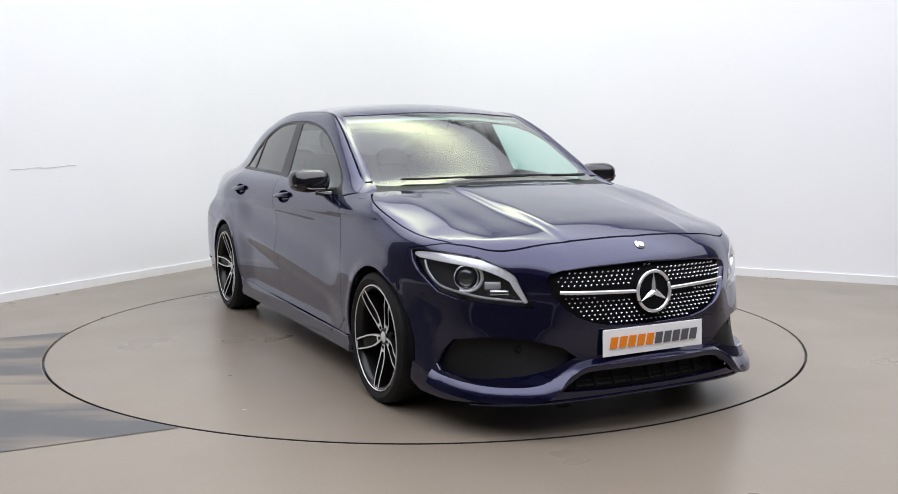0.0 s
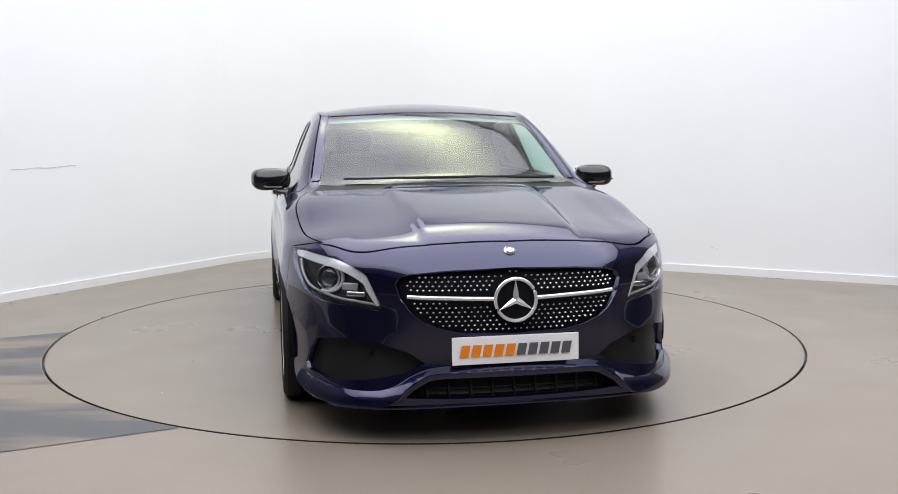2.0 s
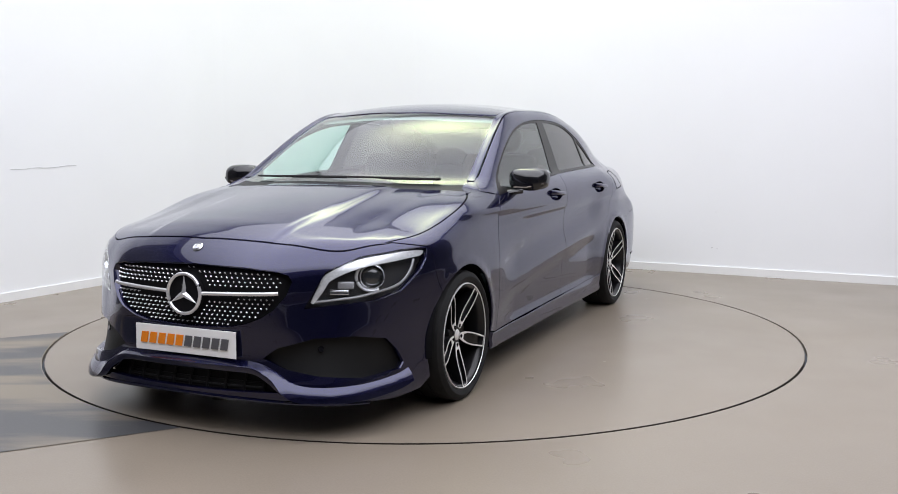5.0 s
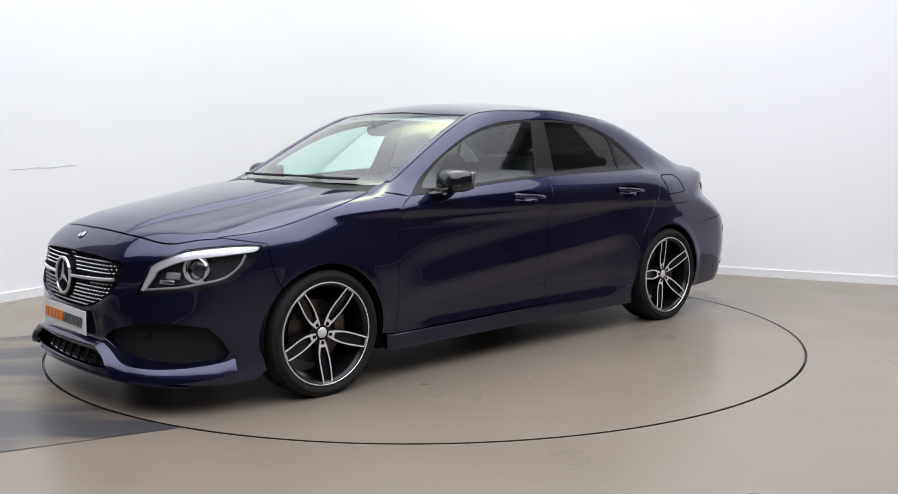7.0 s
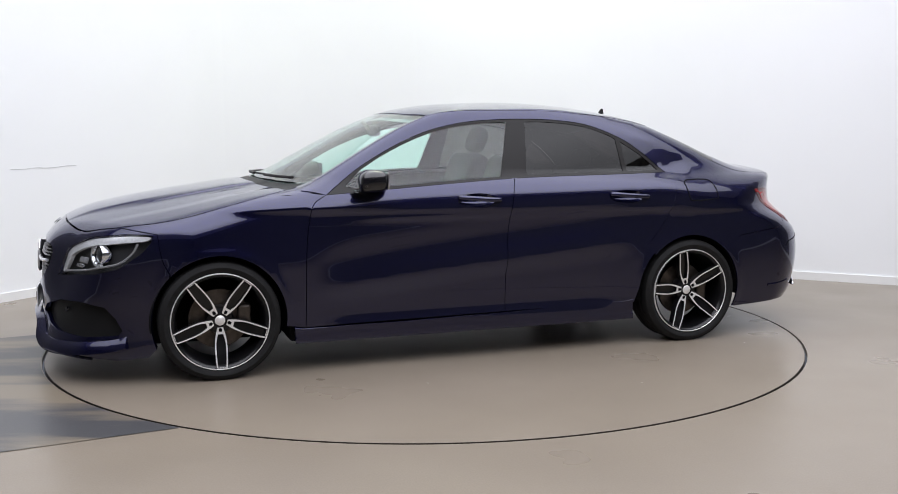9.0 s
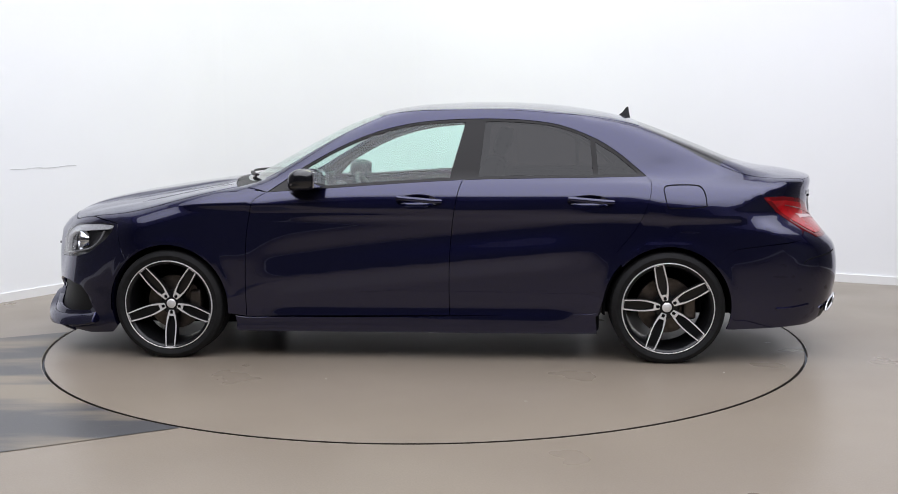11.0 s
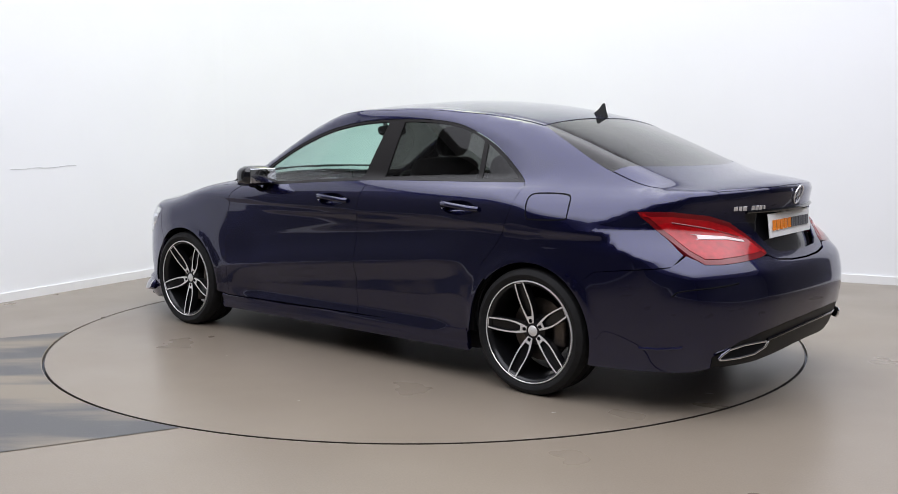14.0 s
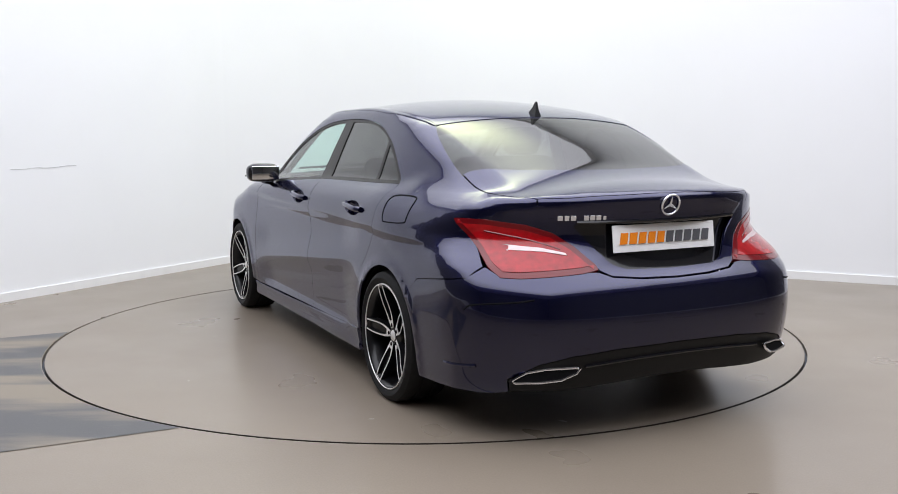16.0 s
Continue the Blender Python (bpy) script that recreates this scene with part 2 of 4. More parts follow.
def body(x, y, z):
    """Below zero inside the body."""
    ay = np.abs(y)
    w = SIDE_W(x) - SIDE_Z(z)
    w = w - 0.066 * step(x, -1.3, -1.95) * step(z, 0.68, 0.90)
    # two pressed lines along the flank
    zu = 0.845 - 0.024 * (0.9 - x)
    d = zu - z
    mid = step(x, 1.75, 1.2) * step(x, -2.2, -1.6)
    w = w - mid * 0.015 * step(d, -0.004, 0.035) * step(d, 0.32, 0.06)
    zl = 0.40 + 0.104 * (0.92 - x)
    w = w - step(x, 1.0, 0.6) * step(x, -1.05, -0.7) * (0.028 * step(zl - z, -0.03, 0.085) * step(z, 0.2, 0.3) + 0.016 * np.exp(-((z - zl - 0.15) / 0.085) ** 2))
    # arch lips
    for cx in (AXLE, -AXLE):
        r = np.hypot(x - cx, z - HUB_Z)
        w = w + 0.007 * np.exp(-((r - 0.335) / 0.03) ** 2)
    side = ay - w
    nose = x - (NOSE(z) - 0.22 * ay ** 2 - 0.95 * ay ** 6 - 0.055 * step(ay, 0.36, 0.58) * step(ay, 0.86, 0.60) * step(z, 0.22, 0.56))
    tail = -x - (TAIL(z) - (0.12 + 0.30 * step(z, 0.67, 0.82)) * ay ** 2 - 0.62 * ay ** 6)
    crown = 0.16 - 0.08 * step(x, 1.65, 1.1) * step(x, -1.5, -1.1)
    ridge = 0.013 * step(ay - (0.325 + 0.045 * (2.1 - x)), 0.022, -0.022) * step(x, 2.16, 1.9) * step(x, 0.95, 1.25)
    dish = 0.007 * step(ay, 0.66, 0.54) * step(ay, 0.3, 0.42) * step(x, 2.05, 1.7) * step(x, 0.9, 1.2)
    top = z - (TOP(x) - crown * ay ** 2 + ridge - dish)
    b = smax(side, top, 0.12)
    b = smax(b, nose, 0.10)
    b = smax(b, tail, 0.05)
    b = smax(b, 0.10 - z, 0.03)
    # cabin
    xs = x + ay ** 2 * (0.30 * step(x, -0.3, 0.3) - 0.15 * step(x, -0.5, -1.3))
    # the screen pillars and cant rails stand proud of the glass
    edge = 0.572 + 0.150 * np.clip(x - 0.165, 0, 1)
    rail = step(ay - edge, -0.004, 0.045) * (0.013 * step(x, -0.15, 0.25) * step(x, 1.15, 0.95) + 0.014 * step(x, 0.25, -0.15) * step(x, -1.3, -0.9))
    c = smax(ay - (CABIN_W(x) - 0.36 * (z - 0.95) - 0.12 * (z - 0.95) ** 2), z - (ROOF(xs) + rail + 0.007 * step(x, 0.4, -0.1) * step(x, -1.6, -1.0) - (0.10 + 0.06 * step(x, 0.3, -0.3) * step(x, -1.4, -0.7)) * ay ** 2), 0.05 + 0.05 * step(x, -0.5, -1.1))
    c = np.maximum(np.maximum(c, 0.80 - z), np.maximum(x - 1.25, -x - 1.98))
    return smin(b, c, 0.05 + 0.06 * step(x, -1.24, -1.45) * step(x, -1.9, -1.6) * step(ay, 0.45, 0.62))


def normal(p, e=0.005):
    x, y, z = p.T
    g = np.stack([body(x + e, y, z) - body(x - e, y, z), body(x, y + e, z) - body(x, y - e, z), body(x, y, z + e) - body(x, y, z - e)], 1)
    return g / np.linalg.norm(g, axis=1, keepdims=True)


ARC = 1.25


def rays(kind, uv):
    """Where a plan point looks at the body from: y side, z top, f round the front, r round the rear."""
    u, v = uv.T
    o, z = np.zeros_like(u), np.zeros_like(u)
    if kind == "y":
        return np.stack([u, o + 1.3, v], 1), np.stack([o, o - 1, o], 1), 1.3
    if kind == "z":
        return np.stack([u, v, o + 1.9], 1), np.stack([o, o, o - 1], 1), 1.8
    if kind == "x":
        return np.stack([o + 2.6, u, v], 1), np.stack([o - 1, o, o], 1), 2.5
    if kind == "b":
        return np.stack([o - 2.7, u, v], 1), np.stack([o + 1, o, o], 1), 2.5
    s = 1 if kind == "f" else -1
    c, sn = np.cos(u / ARC), np.sin(u / ARC)
    return np.stack([s * (1.0 + 1.7 * c), 1.7 * sn, v], 1), np.stack([-s * c, -sn, o], 1), 1.65


def shoot(kind, uv):
    uv = np.asarray(uv, float)
    o, d, far = rays(kind, uv)
    n = 180
    lo, hi, found = np.zeros(len(uv)), np.full(len(uv), far), np.zeros(len(uv), bool)
    for i in range(1, n + 1):
        t = far * i / n
        q = o + d * t
        ins = (body(q[:, 0], q[:, 1], q[:, 2]) < 0) & ~found
        lo[ins], hi[ins] = far * (i - 1) / n, t
        found |= ins
    for _ in range(24):
        m = (lo + hi) / 2
        q = o + d * m[:, None]
        ins = body(q[:, 0], q[:, 1], q[:, 2]) < 0
        hi, lo = np.where(ins, m, hi), np.where(ins, lo, m)
    return o + d * hi[:, None]


def flat(kind, p):
    """The plan point of a place on the body."""
    p = np.asarray(p, float)
    if kind == "y":
        return p[:, [0, 2]]
    if kind == "z":
        return p[:, [0, 1]]
    s = 1 if kind == "f" else -1
    return np.stack([ARC * np.arctan2(p[:, 1], s * p[:, 0] - 1.0), p[:, 2]], 1)


def FX(*pts):
    """Front points given as (y, z), turned into the plan round the front."""
    return [tuple(q) for q in flat("f", shoot("x", pts))]


def FY(*pts):
    return [tuple(q) for q in flat("f", shoot("y", pts))]


def RX(*pts):
    return [tuple(q) for q in flat("r", shoot("b", pts))]


def RY(*pts):
    return [tuple(q) for q in flat("r", shoot("y", pts))]


def spline(pts, n=8):
    """A smooth open line through points."""
    p = [np.array(q, float) for q in pts]
    p = [2 * p[0] - p[1]] + p + [2 * p[-1] - p[-2]]
    out = []
    for i in range(1, len(p) - 2):
        a, b, c, d = p[i - 1:i + 3]
        for t in np.arange(n) / n:
            out.append(tuple(0.5 * (2 * b + (c - a) * t + (2 * a - 5 * b + 4 * c - d) * t * t + (3 * b - a - 3 * c + d) * t ** 3)))
    return out + [tuple(p[-2])]


def mirrored(half):
    """A closed outline from its half, both of whose ends lie on the middle; the second number is kept."""
    return list(half) + [(-u, v) for u, v in half[::-1][1:-1]]


def mirrored_top(half):
    return list(half) + [(u, -v) for u, v in half[::-1][1:-1]]


def inside(poly, q):
    p = np.array(poly)
    x, y = q[:, 0], q[:, 1]
    r = np.zeros(len(q), bool)
    for (x0, y0), (x1, y1) in zip(p, np.roll(p, -1, 0)):
        if y0 != y1:
            r ^= ((y0 > y) != (y1 > y)) & (x < (x1 - x0) * (y - y0) / (y1 - y0) + x0)
    return r


def resample(poly, h):
    out = []
    p = np.array(poly, float)
    for a, b in zip(p, np.roll(p, -1, 0)):
        k = max(1, int(math.ceil(np.linalg.norm(b - a) / h)))
        out += [a + (b - a) * i / k for i in range(k)]
    clean = [out[0]]
    for q in out[1:]:
        if np.linalg.norm(q - clean[-1]) > 0.0008:
            clean.append(q)
    return np.array(clean)


def gapped(poly, g):
    """The outline drawn in by g."""
    p = np.array(poly, float)
    a = 0.5 * np.sum(p[:, 0] * np.roll(p[:, 1], -1) - np.roll(p[:, 0], -1) * p[:, 1])
    t = np.roll(p, -1, 0) - np.roll(p, 1, 0)
    t /= np.linalg.norm(t, axis=1, keepdims=True) + 1e-9
    return p + g * np.sign(a) * np.stack([-t[:, 1], t[:, 0]], 1)


def panel_mesh(kind, poly, holes=(), h=0.03, hb=0.016, off=0.0, depth=0.012, gap=0.002, flip=False, bulge=None):
    """A pressed panel on the body's surface within an outline, with its folded rim."""
    loops = [gapped(resample(poly, hb), gap)] + [resample(q, hb) for q in holes]
    co, ed = [], []
    for lp in loops:
        k = len(co)
        co += [tuple(q) for q in lp]
        ed += [(k + i, k + (i + 1) % len(lp)) for i in range(len(lp))]
    lo, hi = loops[0].min(0), loops[0].max(0)
    gx, gy = np.meshgrid(np.arange(lo[0], hi[0], h), np.arange(lo[1], hi[1], h))
    g = np.stack([gx.ravel() + (np.indices(gx.shape)[0].ravel() % 2) * h / 2, gy.ravel()], 1)
    ok = inside(loops[0], g)
    for lp in loops[1:]:
        ok &= ~inside(lp, g)
    g = g[ok]
    edge = np.array(co)
    if len(g):
        near = np.min(np.hypot(g[:, None, 0] - edge[None, :, 0], g[:, None, 1] - edge[None, :, 1]), 1)
        g = g[near > 0.45 * h]
    v, e, f, *_ = cdt([Vector(q) for q in co + [tuple(q) for q in g]], ed, [], 0, 1e-5)
    uv = np.array([tuple(q) for q in v])
    f = np.array([t for t in f if len(t) == 3])
    cen = uv[f].mean(1)
    ok = inside(loops[0], cen)
    for lp in loops[1:]:
        ok &= ~inside(lp, cen)
    f = f[ok]
    p = shoot(kind, uv)
    nn = normal(p)
    lift = off if bulge is None else off + bulge(uv)
    p = p + nn * (np.full(len(p), lift) if np.isscalar(lift) else lift)[:, None]
    fn = np.cross(p[f[:, 1]] - p[f[:, 0]], p[f[:, 2]] - p[f[:, 0]])
    wrong = np.einsum("ij,ij->i", fn, nn[f[:, 0]]) < 0
    f[wrong] = f[wrong][:, ::-1]
    if bulge is not None:
        fn = np.cross(p[f[:, 1]] - p[f[:, 0]], p[f[:, 2]] - p[f[:, 0]])
        nn = np.zeros_like(p)
        for i in range(3):
            np.add.at(nn, f[:, i], fn)
        nn /= np.linalg.norm(nn, axis=1, keepdims=True) + 1e-12
    count = {}
    for t in f:
        for i in range(3):
            a, b = int(t[i]), int(t[(i + 1) % 3])
            count[(a, b)] = 1
    rim = [(a, b) for a, b in count if (b, a) not in count]
    vs, ns, fs = list(p), list(nn), [tuple(map(int, t)) for t in f]
    for a, b in rim:
        out = np.cross(p[b] - p[a], nn[a])
        out = out / (np.linalg.norm(out) + 1e-12)
        k = len(vs)
        vs += [p[a], p[b], p[b] - nn[b] * depth, p[a] - nn[a] * depth]
        soft = [nn[a] * 0.6 + out * 0.8, nn[b] * 0.6 + out * 0.8]
        ns += [soft[0], soft[1], out, out]
        fs.append((k + 1, k, k + 3, k + 2))
    vs, ns = np.array(vs), np.array(ns)
    ns /= np.linalg.norm(ns, axis=1, keepdims=True) + 1e-12
    if flip:
        vs, ns = vs * (1, -1, 1), ns * (1, -1, 1)
        fs = [t[::-1] for t in fs]
    me = bpy.data.meshes.new("panel")
    me.from_pydata([tuple(q) for q in vs], [], fs)
    me.polygons.foreach_set("use_smooth", [True] * len(fs))
    me.normals_split_custom_set_from_vertices([tuple(q) for q in ns])
    return me


def panel(name, kind, poly, material, parent, label="", **kw):
    return part(name, panel_mesh(kind, poly, **kw), material, parent, label)


def both(name, kind, poly, material, parent, label="", **kw):
    """The same panel on either side."""
    return [panel(name, kind, poly, material, parent, label, flip=s, **kw) for s in (False, True)]


# ---- the bay: floor, walls, ceiling ----
def floor_material():
    m = mat("grey_resin_floor", (0.228, 0.191, 0.150), 0.30, 0, 0, 0.5, 0.6, 0.045, 0.10, 90)
    nt = m.node_tree
    b = nt.nodes["Principled BSDF"]
    tc = nt.nodes.new("ShaderNodeTexCoord")

    def noise_fac(scale, detail, lo, hi, a, z):
        n, r = nt.nodes.new("ShaderNodeTexNoise"), nt.nodes.new("ShaderNodeMapRange")
        n.inputs["Scale"].default_value, n.inputs["Detail"].default_value = scale, detail
        for k, v in zip(("From Min", "From Max", "To Min", "To Max"), (lo, hi, a, z)):
            r.inputs[k].default_value = v
        nt.links.new(tc.outputs["Object"], n.inputs["Vector"])
        nt.links.new(n.outputs["Fac"], r.inputs["Value"])
        return r.outputs[0]

    nt.links.new(noise_fac(1.3, 3, 0.3, 0.75, 0.26, 0.38), b.inputs["Roughness"])
    src = b.inputs["Base Color"].links[0].from_socket
    speck, stain = noise_fac(140, 3, 0.3, 0.75, 0.93, 1.06), noise_fac(3.1, 4, 0.50, 0.80, 1.0, 0.965)
    for fac in (speck, stain):
        mx = nt.nodes.new("ShaderNodeVectorMath")
        mx.operation = "SCALE"
        nt.links.new(src, mx.inputs[0])
        nt.links.new(fac, mx.inputs["Scale"])
        src = mx.outputs[0]
    nt.links.new(src, b.inputs["Base Color"])
    return m


FLOOR = floor_material()
TABLE_R = 2.245
CORNER = Vector((-1.23, 4.29))
LEFT_DIR = Vector((-0.515, -0.857)).normalized()
RIGHT_DIR = Vector((0.876, -0.483)).normalized()


def slab(name, pts, z0, z1, material):
    bm = bmesh.new()
    a = [bm.verts.new((x, y, z1)) for x, y in pts]
    b = [bm.verts.new((x, y, z0)) for x, y in pts]
    bm.faces.new(a)
    bm.faces.new(b[::-1])
    for i in range(len(pts)):
        j = (i + 1) % len(pts)
        bm.faces.new((a[j], a[i], b[i], b[j]))
    bmesh.ops.recalc_face_normals(bm, faces=bm.faces)
    return tagged(part(name, bm, material), kind="structure")


A_END = CORNER + LEFT_DIR * 13.0
B_END = CORNER + RIGHT_DIR * 12.0
FAR = A_END + RIGHT_DIR * 12.0


def ring_floor():
    """The floor round the round opening of the turntable."""
    bm = bmesh.new()
    n = 128
    quad = [CORNER, A_END, FAR, B_END]
    inner = [bm.verts.new((TABLE_R * math.cos(2 * math.pi * i / n), TABLE_R * math.sin(2 * math.pi * i / n), 0)) for i in range(n)]
    outer = []
    for i in range(n):
        d = Vector((math.cos(2 * math.pi * i / n), math.sin(2 * math.pi * i / n)))
        best = 99
        for p, q in zip(quad, quad[1:] + quad[:1]):
            e = q - p
            den = d.x * e.y - d.y * e.x
            if abs(den) > 1e-9:
                t = (p.x * e.y - p.y * e.x) / den
                s = (p.x * d.y - p.y * d.x) / den
                if t > 0 and -1e-6 <= s <= 1 + 1e-6:
                    best = min(best, t)
        outer.append(bm.verts.new((d.x * best, d.y * best, 0)))
    lip = [bm.verts.new((v.co.x, v.co.y, -0.03)) for v in inner]
    for i in range(n):
        j = (i + 1) % n
        bm.faces.new((inner[i], outer[i], outer[j], inner[j]))
        bm.faces.new((inner[j], lip[j], lip[i], inner[i]))
    return tagged(part("floor", bm, FLOOR), "grey resin-coated concrete floor round the turntable", "floor", kind="structure")


ring_floor()


def wall(name, p, q, label, paint=None):
    d = (q - p).normalized()
    n = Vector((d.y, -d.x)) * 0.2
    mid = Vector((0, -1))
    if n.dot((p + q) / 2 - mid) < 0:
        n = -n
    ob = slab(name, [p, q, q + n, p + n], -0.05, ROOM_H, paint or WALL)
    tagged(ob, label, "wall")
    s = -n.normalized() * 0.014
    sk = slab("baseboard", [p, q, q + s, p + s], 0.0, 0.066, SKIRTMAT)
    tagged(sk, "low white painted skirting board along the wall", "skirting")
    return ob


wall("wall_west", CORNER + LEFT_DIR * 1.3, CORNER + LEFT_DIR * 5.0, "plain white painted studio wall with a faint scuff")
# out-of-view stretch, added in grey so the flank reflects less white
wall("unseen_wall_west", CORNER + LEFT_DIR * 5.0, A_END, "unseen grey wall beside the bay, added to darken the car's reflections", UNSEENGREY)
WEST = bpy.data.objects["wall_west"]
for u0, u1, z0, z1, w in ((3.0, 3.34, 0.985, 0.975, 0.003), (3.30, 3.58, 0.978, 0.974, 0.002)):
    n_in = Vector((-LEFT_DIR.y, LEFT_DIR.x))
    if n_in.dot(Vector((0, 0)) - CORNER) < 0:
        n_in = -n_in
    bm = bmesh.new()
    tube(bm, [(CORNER.x + LEFT_DIR.x * u + n_in.x * 0.001, CORNER.y + LEFT_DIR.y * u + n_in.y * 0.001, z0 + (z1 - z0) * k + 0.003 * math.sin(7 * k)) for k, u in ((k, u0 + (u1 - u0) * k) for k in np.linspace(0, 1, 9))], w, 5)
    part("scuff", bm, SCUFF, WEST)
wall("wall_north", CORNER + RIGHT_DIR * 1.3, CORNER + RIGHT_DIR * 7.0, "plain white painted studio wall")
NORTH = bpy.data.objects["wall_north"]
for u, z, w in ((4.228, 0.228, 0.006), (4.272, 0.220, 0.004), (4.253, 0.538, 0.003)):
    q = CORNER + RIGHT_DIR * u
    bm = bmesh.new()
    tube(bm, [(q.x + RIGHT_DIR.x * k, q.y + RIGHT_DIR.y * k - 0.001, z + 0.2 * k) for k in (-1.5 * w, 0.0, 1.5 * w)], w * 0.5, 6)
    part("scuff", bm, SCUFF, NORTH)
# the same on this side: an added grey stretch for darker reflections
wall("unseen_wall_north", CORNER + RIGHT_DIR * 7.0, B_END, "unseen grey wall beside the bay, added to darken the car's reflections", UNSEENGREY)
# closes the room unseen; kept dark so paint facing the camera mirrors dark
wall("unseen_wall_south", A_END, FAR, "unseen dark wall behind the camera, added to darken the car's reflections", UNSEENDARK)
wall("unseen_wall_east", B_END, FAR, "unseen grey wall beside the bay, added to darken the car's reflections", UNSEENGREY)


def wall_corner(r):
    """The rounded inner corner between the two white walls, with its skirting."""
    c = CORNER + (LEFT_DIR + RIGHT_DIR) * r
    arc = [c - LEFT_DIR * r * math.sin(a) - RIGHT_DIR * r * math.cos(a) for a in np.linspace(0, math.pi / 2, 25)]
    for name, ra, rb, z0, z1, m, label in (("wall_corner", 0.0, 0.2, -0.05, ROOM_H, WALL, "rounded white wall corner"), ("baseboard", -0.014, 0.0, 0.0, 0.066, SKIRTMAT, "low white painted skirting board along the wall")):
        inner = [c + (p - c) * (1 + ra / r) for p in arc]
        outer = [c + (p - c) * (1 + rb / r) for p in arc]
        bm = bmesh.new()
        rows = [[bm.verts.new((p.x, p.y, z)) for p in line] for line, z in ((inner, z0), (inner, z1), (outer, z1), (outer, z0))]
        for ra_, rb_ in zip(rows, rows[1:]):
            for i in range(24):
                bm.faces.new((ra_[i], ra_[i + 1], rb_[i + 1], rb_[i]))
        bmesh.ops.recalc_face_normals(bm, faces=bm.faces)
        smooth(tagged(part(name, bm, m), label, "wall" if m is WALL else "skirting", kind="structure"), 30)


wall_corner(1.3)
tagged(slab("ceiling", [CORNER, A_END, FAR, B_END], ROOM_H, ROOM_H + 0.2, WALL), "plain white ceiling", "ceiling")


def dark_strip():
    """A worn dark strip of the floor that ends at the turntable."""
    m = mat("worn_dark_floor", (0.06, 0.06, 0.064), 0.35, 0, 0, 0.5, 2.0, 0.1, 0.12, 90)
    nt = m.node_tree
    b = nt.nodes["Principled BSDF"]
    tc, mp, n, r = (nt.nodes.new("ShaderNode" + k) for k in ("TexCoord", "Mapping", "TexNoise", "ValToRGB"))
    mp.inputs["Rotation"].default_value = (0, 0, radians(-25))
    mp.inputs["Scale"].default_value = (0.55, 2.4, 1)
    mp.inputs["Location"].default_value = (0.3, 0.62, 0)
    n.inputs["Scale"].default_value, n.inputs["Detail"].default_value = 1.3, 7
    els = r.color_ramp.elements
    els[0].position, els[0].color = 0.47, (0.058, 0.058, 0.062, 1)
    els[1].position, els[1].color = 0.60, (0.20, 0.165, 0.12, 1)
    nt.links.new(tc.outputs["Object"], mp.inputs[0])
    nt.links.new(mp.outputs[0], n.inputs["Vector"])
    nt.links.new(n.outputs["Fac"], r.inputs[0])
    nt.links.new(r.outputs[0], b.inputs["Base Color"])
    bm = bmesh.new()
    pts = [(-(TABLE_R + 0.004) * math.cos(a), -(TABLE_R + 0.004) * math.sin(a)) for a in np.linspace(0.0, radians(62.3), 40)] + [(-2.95, -2.87), (-3.95, -0.795)]
    bm.faces.new([bm.verts.new((x, y, 0.0025)) for x, y in pts])
    bmesh.ops.recalc_face_normals(bm, faces=bm.faces)
    if list(bm.faces)[0].normal.z < 0:
        bmesh.ops.reverse_faces(bm, faces=bm.faces)
    return tagged(part("floor_strip", bm, m), "worn dark grey floor strip with tan scuffed patches", "floor", kind="structure")


dark_strip()


FLECKS = ((-2.02, 0.30, 0.014, 0.4), (-1.62, 1.02, 0.008, 1.2), (0.4, 1.25, 0.006, 2.0), (1.2, -1.5, 0.007, 0.9), (-0.6, 1.6, 0.005, 0.2))


